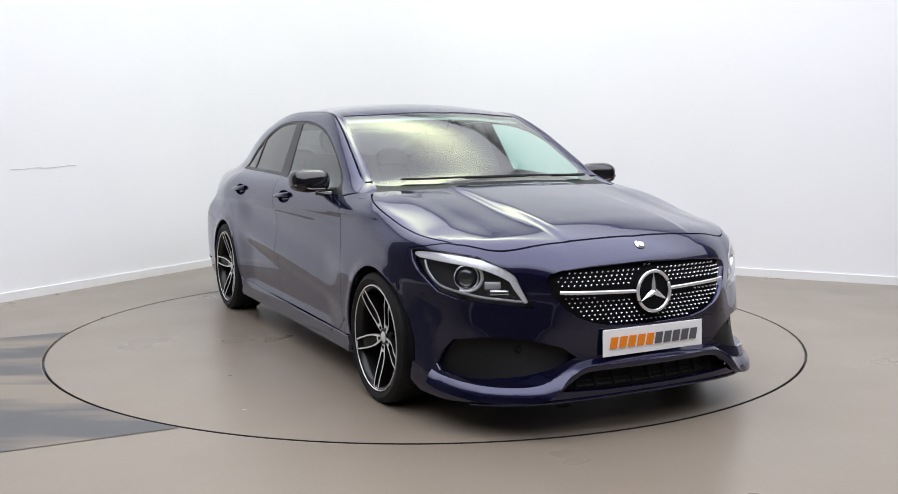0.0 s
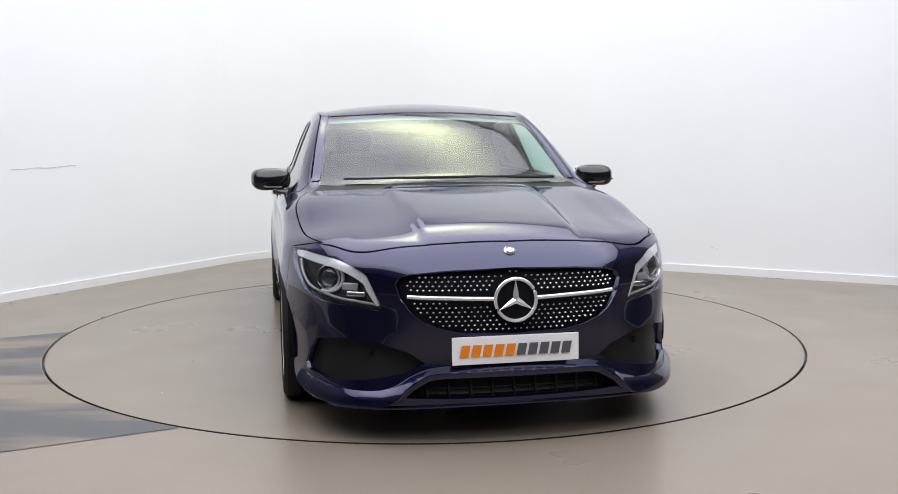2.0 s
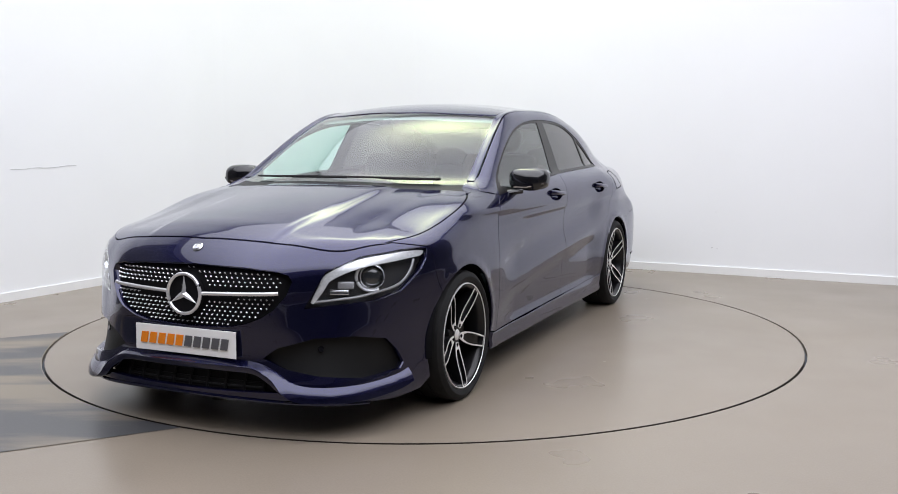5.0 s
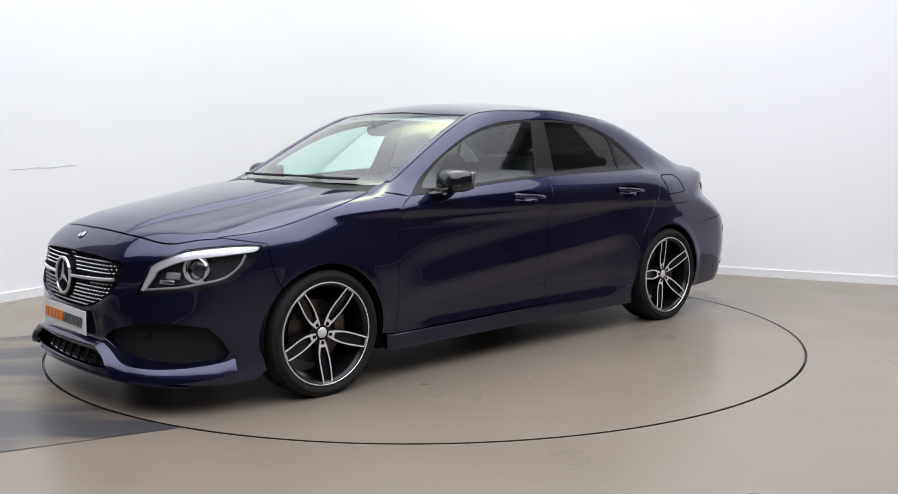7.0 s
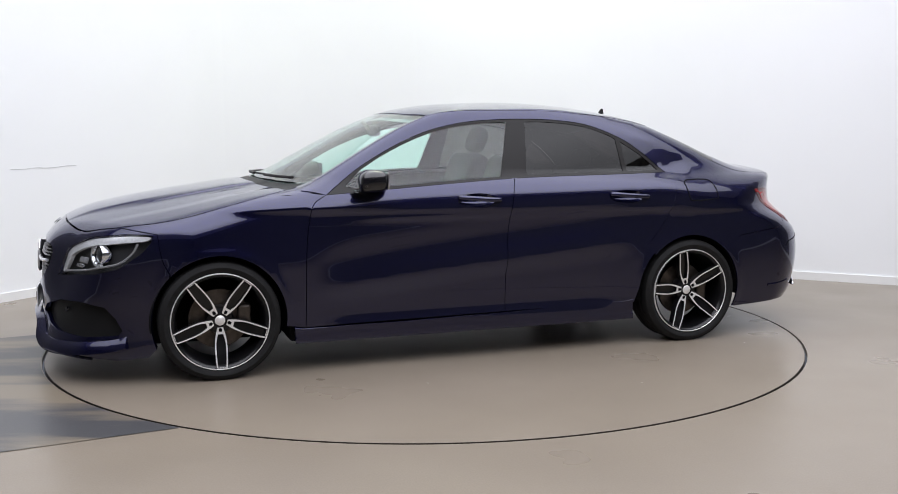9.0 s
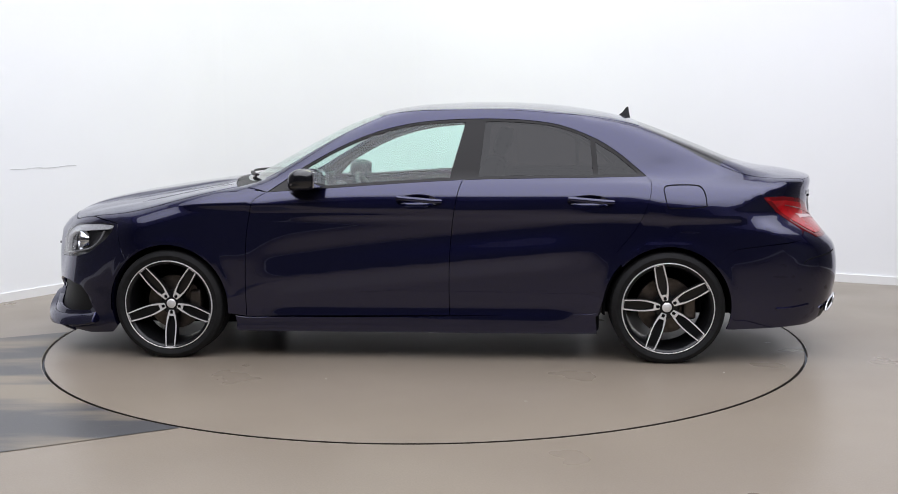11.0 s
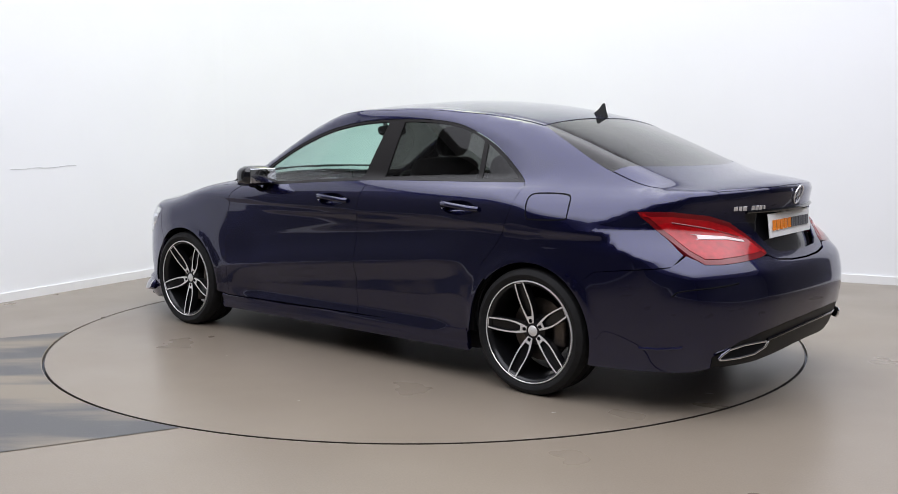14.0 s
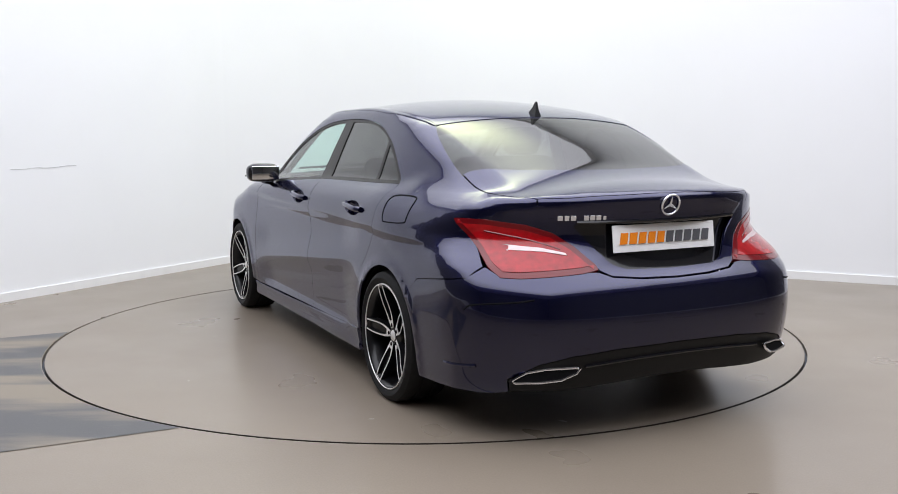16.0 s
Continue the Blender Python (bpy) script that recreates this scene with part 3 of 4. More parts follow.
def turntable():
    bm = bmesh.new()
    bmesh.ops.create_circle(bm, cap_ends=True, segments=160, radius=TABLE_R - 0.016)
    r = bmesh.ops.extrude_face_region(bm, geom=list(bm.faces))
    bmesh.ops.translate(bm, vec=(0, 0, -0.04), verts=[v for v in r["geom"] if isinstance(v, bmesh.types.BMVert)])
    bmesh.ops.recalc_face_normals(bm, faces=bm.faces)
    base = new("turntable")
    tagged(base, "round grey turntable disc set flush in the floor", "turntable")
    part("disc", bm, FLOOR, base)
    bm = bmesh.new()
    n = 160
    rows = [[bm.verts.new((r * math.cos(2 * math.pi * i / n), r * math.sin(2 * math.pi * i / n), z)) for i in range(n)] for r, z in ((TABLE_R - 0.0158, 0.001), (TABLE_R - 0.013, 0.001), (TABLE_R - 0.013, -0.035), (TABLE_R - 0.0158, -0.035))]
    for a, b in zip(rows, rows[1:]):
        for i in range(n):
            bm.faces.new((a[i], a[(i + 1) % n], b[(i + 1) % n], b[i]))
    part("edge_band", bm, IRON, base, "thin dark steel edge band")
    for fx, fy, fr, fa in FLECKS:
        bm = bmesh.new()
        pts = [(fx + fr * (1.6 * math.cos(a) * math.cos(fa) - 0.6 * math.sin(a) * math.sin(fa)) * (1 + 0.3 * math.sin(3 * a)), fy + fr * (1.6 * math.cos(a) * math.sin(fa) + 0.6 * math.sin(a) * math.cos(fa))) for a in np.linspace(0, 2 * math.pi, 13)[:-1]]
        bm.faces.new([bm.verts.new((x, y, 0.0015)) for x, y in pts])
        part("paint_fleck", bm, FLECK, base)
    return base


TABLE = turntable()

# ---- the car ----
CAR = new("car")
tagged(CAR, "dark metallic blue four-door coupe saloon standing on the turntable", "car")


def zedge(pts):
    """Points of a top outline, as seen from the side."""
    return [tuple(q) for q in flat("y", shoot("z", pts))]


def arch(cx, a0, a1, r=0.331, n=24):
    return [(cx + r * math.cos(radians(a)), HUB_Z + r * math.sin(radians(a))) for a in np.linspace(a0, a1, n)]


HOOD_FRONT = spline([(2.088, 0), (2.065, 0.34), (1.985, 0.585), (1.84, 0.72)])
HOOD_SIDE = spline([(1.84, 0.72), (1.67, 0.785), (1.335, 0.812), (1.14, 0.795), (0.99, 0.735)])
HOOD_BACK = spline([(0.99, 0.735), (1.06, 0.52), (1.12, 0.25), (1.135, 0)])
panel("bonnet", "z", mirrored_top(HOOD_FRONT + HOOD_SIDE[1:] + HOOD_BACK[1:]), PAINT, CAR)
WS_BASE = spline([(1.075, 0), (1.04, 0.3), (0.96, 0.54), (0.872, 0.674)])
WS_SIDE = spline([(0.872, 0.674), (0.52, 0.622), (0.165, 0.566)], 10)
WS_TOP = spline([(0.165, 0.566), (0.25, 0.35), (0.295, 0)])
panel("windscreen", "z", mirrored_top(WS_BASE + WS_SIDE[1:] + WS_TOP[1:]), GLASS, CAR, "clear windscreen with a faint green tint", off=-0.004, depth=0.004, gap=-0.010)
ROOF_SIDE = spline([(0.165, 0.566), (0.0, 0.575), (-0.35, 0.577), (-0.75, 0.574), (-1.225, 0.552)])
RG_TOP = spline([(-1.225, 0.552), (-1.245, 0.27), (-1.262, 0)])
panel("roof", "z", mirrored_top(WS_TOP[::-1] + ROOF_SIDE[1:] + RG_TOP[1:]), PAINT, CAR)
RG_SIDE = spline([(-1.225, 0.552), (-1.32, 0.588), (-1.48, 0.618), (-1.65, 0.632)])
RG_BASE = spline([(-1.65, 0.632), (-1.76, 0.45), (-1.84, 0.2), (-1.868, 0)])
panel("rear_window", "z", mirrored_top(RG_TOP[::-1] + RG_SIDE[1:] + RG_BASE[1:]), TINTED, CAR, "dark tinted rear window", off=-0.003, depth=0.004, gap=-0.014)
LID_SIDE = spline([(-1.65, 0.632), (-1.80, 0.635), (-1.94, 0.622), (-2.05, 0.588), (-2.124, 0.540)])
LID_LIP = spline([(-2.124, 0.540), (-2.192, 0.41), (-2.250, 0.2), (-2.269, 0)])

# flanks
BELT = spline([(-1.245, 0.995), (-0.978, 0.99), (-0.35, 0.981), (0.083, 0.961), (0.591, 0.928), (0.80, 0.915)])
DLO_TOP = spline([(0.80, 0.915), (0.70, 0.985), (0.588, 1.062), (0.396, 1.165), (0.206, 1.240), (0.017, 1.283), (-0.17, 1.301), (-0.388, 1.306), (-0.605, 1.297), (-0.79, 1.268),
                  (-0.975, 1.197), (-1.099, 1.119), (-1.20, 1.035), (-1.245, 0.995)])
DOOR_MID = spline([(-0.262, 0.981), (-0.235, 0.90), (-0.205, 0.717), (-0.190, 0.47), (-0.190, 0.245)])
DOOR_FRONT = spline([(0.925, 0.235), (0.915, 0.62), (0.892, 0.80), (0.868, 0.872), (0.80, 0.915)])
DOOR_REAR = spline([(-1.245, 0.995), (-1.264, 0.955), (-1.235, 0.839), (-1.177, 0.718), (-1.06, 0.575)])
belt_front = [p for p in BELT if p[0] > -0.255]
belt_rear = [p for p in BELT if p[0] < -0.268]
FRONT_DOOR = DOOR_FRONT[:-1] + belt_front[::-1] + DOOR_MID
REAR_DOOR = DOOR_MID[::-1] + belt_rear[::-1][:-1] + DOOR_REAR[:-1] + arch(-AXLE, 43, 8, 0.345, 10) + [(-0.985, 0.25)]
hood_line = zedge(HOOD_SIDE)
LAMP_TIP = (1.638, 0.742)
SEAM = spline([LAMP_TIP, (1.63, 0.66), (1.615, 0.60), (1.589, 0.548)])
FENDER = DOOR_FRONT[::-1] + arch(AXLE, 188, 46) + SEAM[::-1][1:] + [(1.80, 0.772)] + hood_line + [(0.93, 0.937), (0.86, 0.922)]
both("front_wing", "y", FENDER, PAINT, CAR)


def cup(cx, cz):
    """Outline of the hollow behind a door handle."""
    return [(cx + 0.118 * math.cos(a) * (1 if math.cos(a) > 0 else 0.9), cz + 0.036 * math.sin(a) - 0.004) for a in np.linspace(0, 2 * math.pi, 40)[:-1]]


HANDLE_F, HANDLE_R = (-0.025, 0.872), (-0.935, 0.868)
doors = both("door", "y", FRONT_DOOR, PAINT, CAR, h=0.02, holes=[cup(*HANDLE_F)])
rear_doors = both("door", "y", REAR_DOOR, PAINT, CAR, h=0.02, holes=[cup(*HANDLE_R)])
PILLAR_LINE = WS_SIDE[1:] + ROOF_SIDE[1:]
RAIL_OFF = [0.041 - 0.036 * max(0.0, min(1.0, (k - len(PILLAR_LINE) + 9) / 8)) for k in range(len(PILLAR_LINE))]
RAIL_EDGE = [(x, z - 0.004) for x, z in zedge([(x, y + o) for (x, y), o in zip(PILLAR_LINE, RAIL_OFF)])]
LAMP_TAIL = (-1.862, 0.877)
frame_outer = ([(0.80, 0.915), (0.86, 0.930), (0.92, 0.938)] + RAIL_EDGE
               + zedge([(x, y + 0.004) for x, y in RG_SIDE[1:]]) + zedge([(x, y + 0.003) for x, y in LID_SIDE[1:]]) + [(p[0], p[2]) for p in shoot("b", [(0.536, 0.93), (0.536, 0.89), (0.536, 0.85), (0.58, 0.859), (0.64, 0.868), (0.70, 0.878)])]
               + [LAMP_TAIL, (-1.915, 0.822), (-1.985, 0.765), (-2.07, 0.705), (-2.05, 0.66), (-1.70, 0.615), (-1.61, 0.545)])
QUARTER = frame_outer + arch(-AXLE, 137, 43) + DOOR_REAR[::-1] + DLO_TOP[::-1][1:-1]
strip = [(x, y + 0.002) for x, y in PILLAR_LINE] + [(x, y + o + 0.003) for (x, y), o in zip(PILLAR_LINE[::-1], RAIL_OFF[::-1])]
for sd in (False, True):
    panel("cant_rail", "z", strip, PAINT, CAR, gap=0.0, h=0.015, hb=0.012, depth=0.02, off=0.0006, flip=sd)
both("body_side", "y", QUARTER, PAINT, CAR, gap=0.0003)
SILL = [(0.985, 0.24), (0.93, 0.232), (0.4, 0.232), (-0.2, 0.243), (-0.93, 0.262), (-0.975, 0.27), (-0.985, 0.16), (-0.5, 0.158), (0.4, 0.158), (0.98, 0.16)]
both("sill", "y", SILL, PAINT, CAR, off=0.006, depth=0.03, bulge=lambda uv: 0.014 * step(uv[:, 1], 0.203, 0.180), h=0.018, hb=0.014)

# side glass with its black surround
PANE_F = [(0.695, 0.955), (0.59, 1.045)] + [(x, z - 0.014) for x, z in DLO_TOP if -0.24 < x < 0.5] + [(-0.272, 1.288), (-0.188, 0.988)] + [(x, z + 0.016) for x, z in BELT if -0.17 < x < 0.66]
PANE_R = [(-0.345, 0.997), (-0.382, 1.290)] + [(x, z - 0.014) for x, z in DLO_TOP if -0.93 < x < -0.4] + [(-0.948, 1.190), (-0.962, 1.006)] + [(x, z + 0.016) for x, z in BELT if -0.95 < x < -0.36]
PANE_Q = [(-0.988, 1.006), (-0.975, 1.178), (-1.09, 1.105), (-1.185, 1.024), (-1.20, 1.010)]
SURROUND = BELT + DLO_TOP[1:-1]
both("window_surround", "y", SURROUND, PILLAR, CAR, "gloss black window frame and pillar", holes=[PANE_F, PANE_R, PANE_Q], off=-0.003)
for pair, poly, m in ((doors, PANE_F, GLASS), (rear_doors, PANE_R, TINTED), (rear_doors, PANE_Q, TINTED)):
    for d, s in zip(pair, (False, True)):
        ob = panel("window", "y", poly, m, d, off=-0.007, depth=0.003, gap=-0.002, flip=s)

# nose
hood_cut = [tuple(q) for q in flat("f", shoot("z", [(x + 0.004, y) for x, y in HOOD_FRONT]))]
BUMPER = hood_cut + FY((1.80, 0.772), LAMP_TIP, *SEAM[1:]) + FY(*arch(AXLE, 44, -22, n=16)) + FY((1.70, 0.13), (1.85, 0.115)) + FX((0.72, 0.128), (0.55, 0.146), (0.3, 0.156), (0, 0.158))
GRILLE = mirrored(FX((0, 0.697), (0.27, 0.69), (0.41, 0.678), (0.455, 0.662), (0.470, 0.635), (0.452, 0.58), (0.41, 0.525), (0.36, 0.49), (0.29, 0.462), (0.21, 0.446), (0, 0.440)))
INTAKE = FX((0.36, 0.325), (0.42, 0.368), (0.55, 0.405), (0.68, 0.407)) + FY((1.90, 0.385), (1.85, 0.33), (1.82, 0.27), (1.84, 0.246)) + FX((0.72, 0.236), (0.58, 0.256), (0.45, 0.285))
LOWER = mirrored(FX((0, 0.287), (0.34, 0.283), (0.40, 0.262), (0.49, 0.194), (0.25, 0.188), (0, 0.187)))
LAMP = FX((0.510, 0.524), (0.548, 0.61), (0.575, 0.672), (0.677, 0.728)) + FY((1.79, 0.745), (1.70, 0.743), (1.657, 0.737), (1.672, 0.70), (1.71, 0.655), (1.825, 0.575)) + FX((0.74, 0.546), (0.65, 0.538), (0.57, 0.530))
neg = [(-u, v) for u, v in INTAKE]
panel("front_bumper", "f", mirrored(BUMPER), PAINT, CAR, holes=[GRILLE, INTAKE, neg, LOWER, LAMP, [(-u, v) for u, v in LAMP]], h=0.028, depth=0.035)

# tail
TAIL_LAMP = RY((-1.864, 0.876)) + RX((0.70, 0.875), (0.58, 0.856), (0.49, 0.825), (0.42, 0.772), (0.362, 0.705), (0.352, 0.693), (0.42, 0.684), (0.55, 0.677), (0.66, 0.672), (0.72, 0.674)) + RY((-2.085, 0.71), (-1.99, 0.768), (-1.92, 0.824))
both("tail_lamp", "r", TAIL_LAMP, REDEDGE, CAR, "red tail lamp with clear ribbed strip", off=0.003, depth=0.03, gap=-0.007)
LID_BACK = RX((0.535, 0.845), (0.49, 0.829), (0.418, 0.777), (0.36, 0.71), (0.34, 0.685), (0.30, 0.664), (0.17, 0.652), (0, 0.648))
RECESS = mirrored(RX((0, 0.869), (0.40, 0.866), (0.41, 0.855), (0.32, 0.75), (0.28, 0.705), (0.22, 0.684), (0, 0.678)))
lid = panel("boot_lid", "z", mirrored_top(RG_BASE[::-1] + LID_SIDE[1:] + LID_LIP[1:]), PAINT, CAR)
LIP_LINE = [tuple(q) for q in flat("r", shoot("z", LID_LIP))]
panel("lid_face", "r", mirrored(LIP_LINE[::-1] + LID_BACK), PAINT, lid, holes=[RECESS], gap=0.001)
R_BUMPER = RX((0, 0.642), (0.17, 0.646), (0.30, 0.658), (0.35, 0.678), (0.42, 0.682), (0.55, 0.673), (0.66, 0.668), (0.72, 0.669)) + RY((-2.08, 0.702), (-2.04, 0.655), (-1.70, 0.612), (-1.61, 0.543)) \
    + RY(*arch(-AXLE, 134, 200, n=16)) + RY((-1.70, 0.182), (-1.85, 0.188), (-2.0, 0.198)) + RX((0.75, 0.20), (0.70, 0.215), (0.715, 0.27), (0.62, 0.335), (0.5, 0.365), (0.3, 0.382), (0, 0.388))
panel("rear_bumper", "r", mirrored(R_BUMPER), PAINT, CAR, gap=0.0003)
DIFFUSER = mirrored(RX((0, 0.385), (0.3, 0.379), (0.5, 0.362), (0.62, 0.332), (0.711, 0.268), (0.697, 0.215), (0.45, 0.215), (0.1, 0.24), (0, 0.24)))
panel("diffuser", "r", DIFFUSER, BLACK, CAR, "black plastic rear diffuser", off=-0.004)


# ---- the car's details ----
def on(kind, u, v, off=0.0):
    """A place on the body and its outward direction."""
    p = shoot(kind, [(u, v)])
    n = normal(p)
    return Vector(p[0] + n[0] * off), Vector(n[0])


def on_line(kind, pts, off=0.0):
    p = shoot(kind, pts)
    return [tuple(q) for q in p + normal(p) * off]


def facing(at, out, up=(0, 0, 1)):
    """A pose whose local y looks along out and whose z is up."""
    y = Vector(out).normalized()
    x = y.cross(Vector(up)).normalized()
    z = x.cross(y)
    m = Matrix((x, y, z)).transposed().to_4x4()
    m.translation = at
    return m


# scuttle and wipers
for sd in (False, True):
    panel("cowl_corner", "z", [(0.868, 0.672), (0.93, 0.685), (0.99, 0.728), (1.03, 0.80), (0.90, 0.815), (0.80, 0.80), (0.78, 0.72)], PAINT, CAR, off=-0.004, gap=0.0, h=0.015, hb=0.012, flip=sd)
panel("scuttle", "z", mirrored_top(WS_BASE + [(0.93, 0.69)] + HOOD_BACK), BLACK, CAR, "black plastic scuttle panel", off=-0.006)
for y0, y1, lift in ((-0.55, 0.10, 0.014), (-0.02, 0.56, 0.014)):
    bm = bmesh.new()
    tube(bm, on_line("z", [(1.055 - 0.16 * (y / 0.6) ** 2, y) for y in np.linspace(y0, y1, 9)], lift), 0.006, 6)
    tube(bm, on_line("z", [(1.065 - 0.16 * (y / 0.6) ** 2, y) for y in np.linspace(y0 + 0.3, y1, 5)], lift + 0.002), 0.008, 6)
    smooth(part("wiper", bm, BLACK, CAR, "black windscreen wiper"))

# grille
grille = panel("grille", "f", GRILLE, LINER, CAR, "black grille with chrome studs and a chrome bar", off=-0.028, gap=-0.006, depth=0.004)
studs_v, studs_f = [], []
g_poly = np.array([(0.436, 0.665), (0.425, 0.585), (0.39, 0.535), (0.35, 0.500), (0.28, 0.470), (0.2, 0.455), (-0.2, 0.455), (-0.28, 0.470), (-0.35, 0.500), (-0.39, 0.535), (-0.425, 0.585), (-0.436, 0.665), (-0.3, 0.682), (0, 0.688), (0.3, 0.682)])
row = 0
spots = []
for z in np.arange(0.456, 0.69, 0.0178):
    row += 1
    for y in np.arange(-0.44, 0.45, 0.0252):
        yy = y + (row % 2) * 0.0126
        bar_z = 0.575 + 0.035 * abs(yy)
        if abs(z - bar_z) > 0.021 and math.hypot(yy, z - 0.573) > 0.105:
            spots.append((yy, z))
spots = np.array(spots)
spots = spots[inside(g_poly, spots)]
sp = shoot("x", spots)
sn = normal(sp)
for p, n in zip(sp - sn * 0.014, sn):
    k = len(studs_v)
    a, b = 0.0055, 0.0042
    studs_v += [tuple(p + (0, -a, 0)), tuple(p + (0, 0, -b)), tuple(p + (0, a, 0)), tuple(p + (0, 0, b)), tuple(p + n * 0.004), tuple(p - n * 0.016)]
    studs_f += [(k, k + 1, k + 4), (k + 1, k + 2, k + 4), (k + 2, k + 3, k + 4), (k + 3, k, k + 4), (k + 1, k, k + 5), (k + 2, k + 1, k + 5), (k + 3, k + 2, k + 5), (k, k + 3, k + 5)]
me = bpy.data.meshes.new("grille_studs")
me.from_pydata(studs_v, [], studs_f)
tagged(part("grille_studs", me, STUD, grille, "rows of small bright chrome studs"), kind="stuff")
for s in (1, -1):
    bm = bmesh.new()
    tube(bm, on_line("x", [(s * y, 0.575 + 0.035 * y) for y in np.linspace(0.085, 0.425, 12)], -0.004), 0.0085, 10)
    smooth(part("grille_bar", bm, STUD, grille))


def star(name, at, out, r, ring, parent, back=None):
    """A ring with three tapering points inside."""
    m = facing(at, out)
    bm = bmesh.new()
    tube(bm, [(r * math.cos(a), 0, r * math.sin(a)) for a in np.linspace(0, 2 * math.pi, 49)[:-1]], ring, 10, True)
    for i in range(3):
        a = math.pi / 2 + i * 2 * math.pi / 3
        d, t = np.array((math.cos(a), math.sin(a))), np.array((-math.sin(a), math.cos(a)))
        w = r * 0.17
        tip = d * r * 0.98
        l, rr = t * w + d * r * 0.10, -t * w + d * r * 0.10
        pts = [tip, l, -d * r * 0.06, rr]
        v = [bm.verts.new((q[0], 0.0, q[1])) for q in pts]
        top = bm.verts.new((d[0] * 0.0, ring * 1.4, d[1] * 0.0))
        for p, q in zip(v, v[1:] + v[:1]):
            bm.faces.new((p, q, top))
    bmesh.ops.recalc_face_normals(bm, faces=bm.faces)
    bmesh.ops.transform(bm, matrix=m, verts=bm.verts)
    ob = smooth(part(name, bm, STUD, parent, "round chrome emblem"), 30)
    if back:
        bm = bmesh.new()
        lathe(bm, [(0.0005, 0.002), (r, -0.004), (r, -0.03)], 40, m)
        smooth(part("emblem_disc", bm, back, ob))
    return ob


at, out = on("x", 0.0, 0.573, 0.004)
star("emblem", at, out, 0.083, 0.0075, grille, LINER)
at, out = on("z", 2.135, 0.0, 0.002)
bm = bmesh.new()
lathe(bm, [(0.0005, 0.005), (0.013, 0.0045), (0.015, 0.0025), (0.018, 0.005), (0.024, 0.0)], 28, facing(at, out, (-1, 0, 0)))
smooth(part("bonnet_badge", bm, BADGE, CAR, "small round silver badge"))


# bumper openings
def opening(name, poly, off, label):
    p = panel(name, "f", poly, BLACK, CAR, label, off=off, gap=-0.025, depth=0.004)
    return p


for s in (1, -1):
    pl = [(s * u, v) for u, v in INTAKE]
    it = opening("air_intake", pl, -0.032, "black air intake insert")
    bm = bmesh.new()
    lo, hi = np.min(pl, 0), np.max(pl, 0)
    at, out = on("f", s * 0.62 * max(abs(lo[0]), abs(hi[0])), 0.36, -0.026)
    lathe(bm, [(0.0005, 0.006), (0.011, 0.006), (0.013, 0.0)], 20, facing(at, out))
    smooth(part("parking_sensor", bm, BLACKGLOSS, it))
low = opening("lower_grille", LOWER, -0.05, "black lower grille with vertical ribs")
for y in np.linspace(-0.36, 0.36, 9):
    bm = bmesh.new()
    tube(bm, on_line("x", [(y, z) for z in np.linspace(0.18, 0.278, 5)], -0.042), 0.007, 6)
    part("rib", bm, BLACK, low)
for z in (0.205, 0.235, 0.262):
    bm = bmesh.new()
    tube(bm, on_line("x", [(y, z) for y in np.linspace(-0.36, 0.36, 21)], -0.046), 0.005, 6)
    part("slat", bm, BLACK, low)
# splitter blade under the bumper
bm = bmesh.new()
tube(bm, on_line("f", [(u, 0.164 - 0.040 * (u / 0.8) ** 2) for u in np.linspace(-0.80, 0.80, 41)], 0.0), 0.008, 8)
smooth(part("splitter", bm, PAINT, CAR))
# creased wings that rise from the lip beside the lower grille
BLADE_TOP = spline(FX((0.0, 0.316), (0.2, 0.315), (0.33, 0.308), (0.41, 0.278), (0.50, 0.228), (0.60, 0.212), (0.72, 0.212)) + FY((1.87, 0.226), (1.80, 0.243)), 5)
BLADE_LOW = spline(FX((0.0, 0.290), (0.2, 0.289), (0.335, 0.284), (0.41, 0.240), (0.49, 0.178), (0.60, 0.160), (0.72, 0.162)) + FY((1.87, 0.176), (1.80, 0.196)), 5)

def blade_rise(uv):
    """The blade stands further out towards its lower edge."""
    top = np.interp(np.abs(uv[:, 0]), [p[0] for p in BLADE_TOP], [p[1] for p in BLADE_TOP])
    low = np.interp(np.abs(uv[:, 0]), [p[0] for p in BLADE_LOW], [p[1] for p in BLADE_LOW])
    return 0.034 * np.clip((top - uv[:, 1]) / (top - low), 0, 1) ** 0.8


panel("bumper_blade", "f", BLADE_TOP + BLADE_LOW[::-1] + [(-u, v) for u, v in BLADE_LOW[1:]] + [(-u, v) for u, v in BLADE_TOP[::-1][:-1]], PAINT, CAR, off=0.002, depth=0.03, gap=0.0, h=0.012, hb=0.012, bulge=blade_rise)


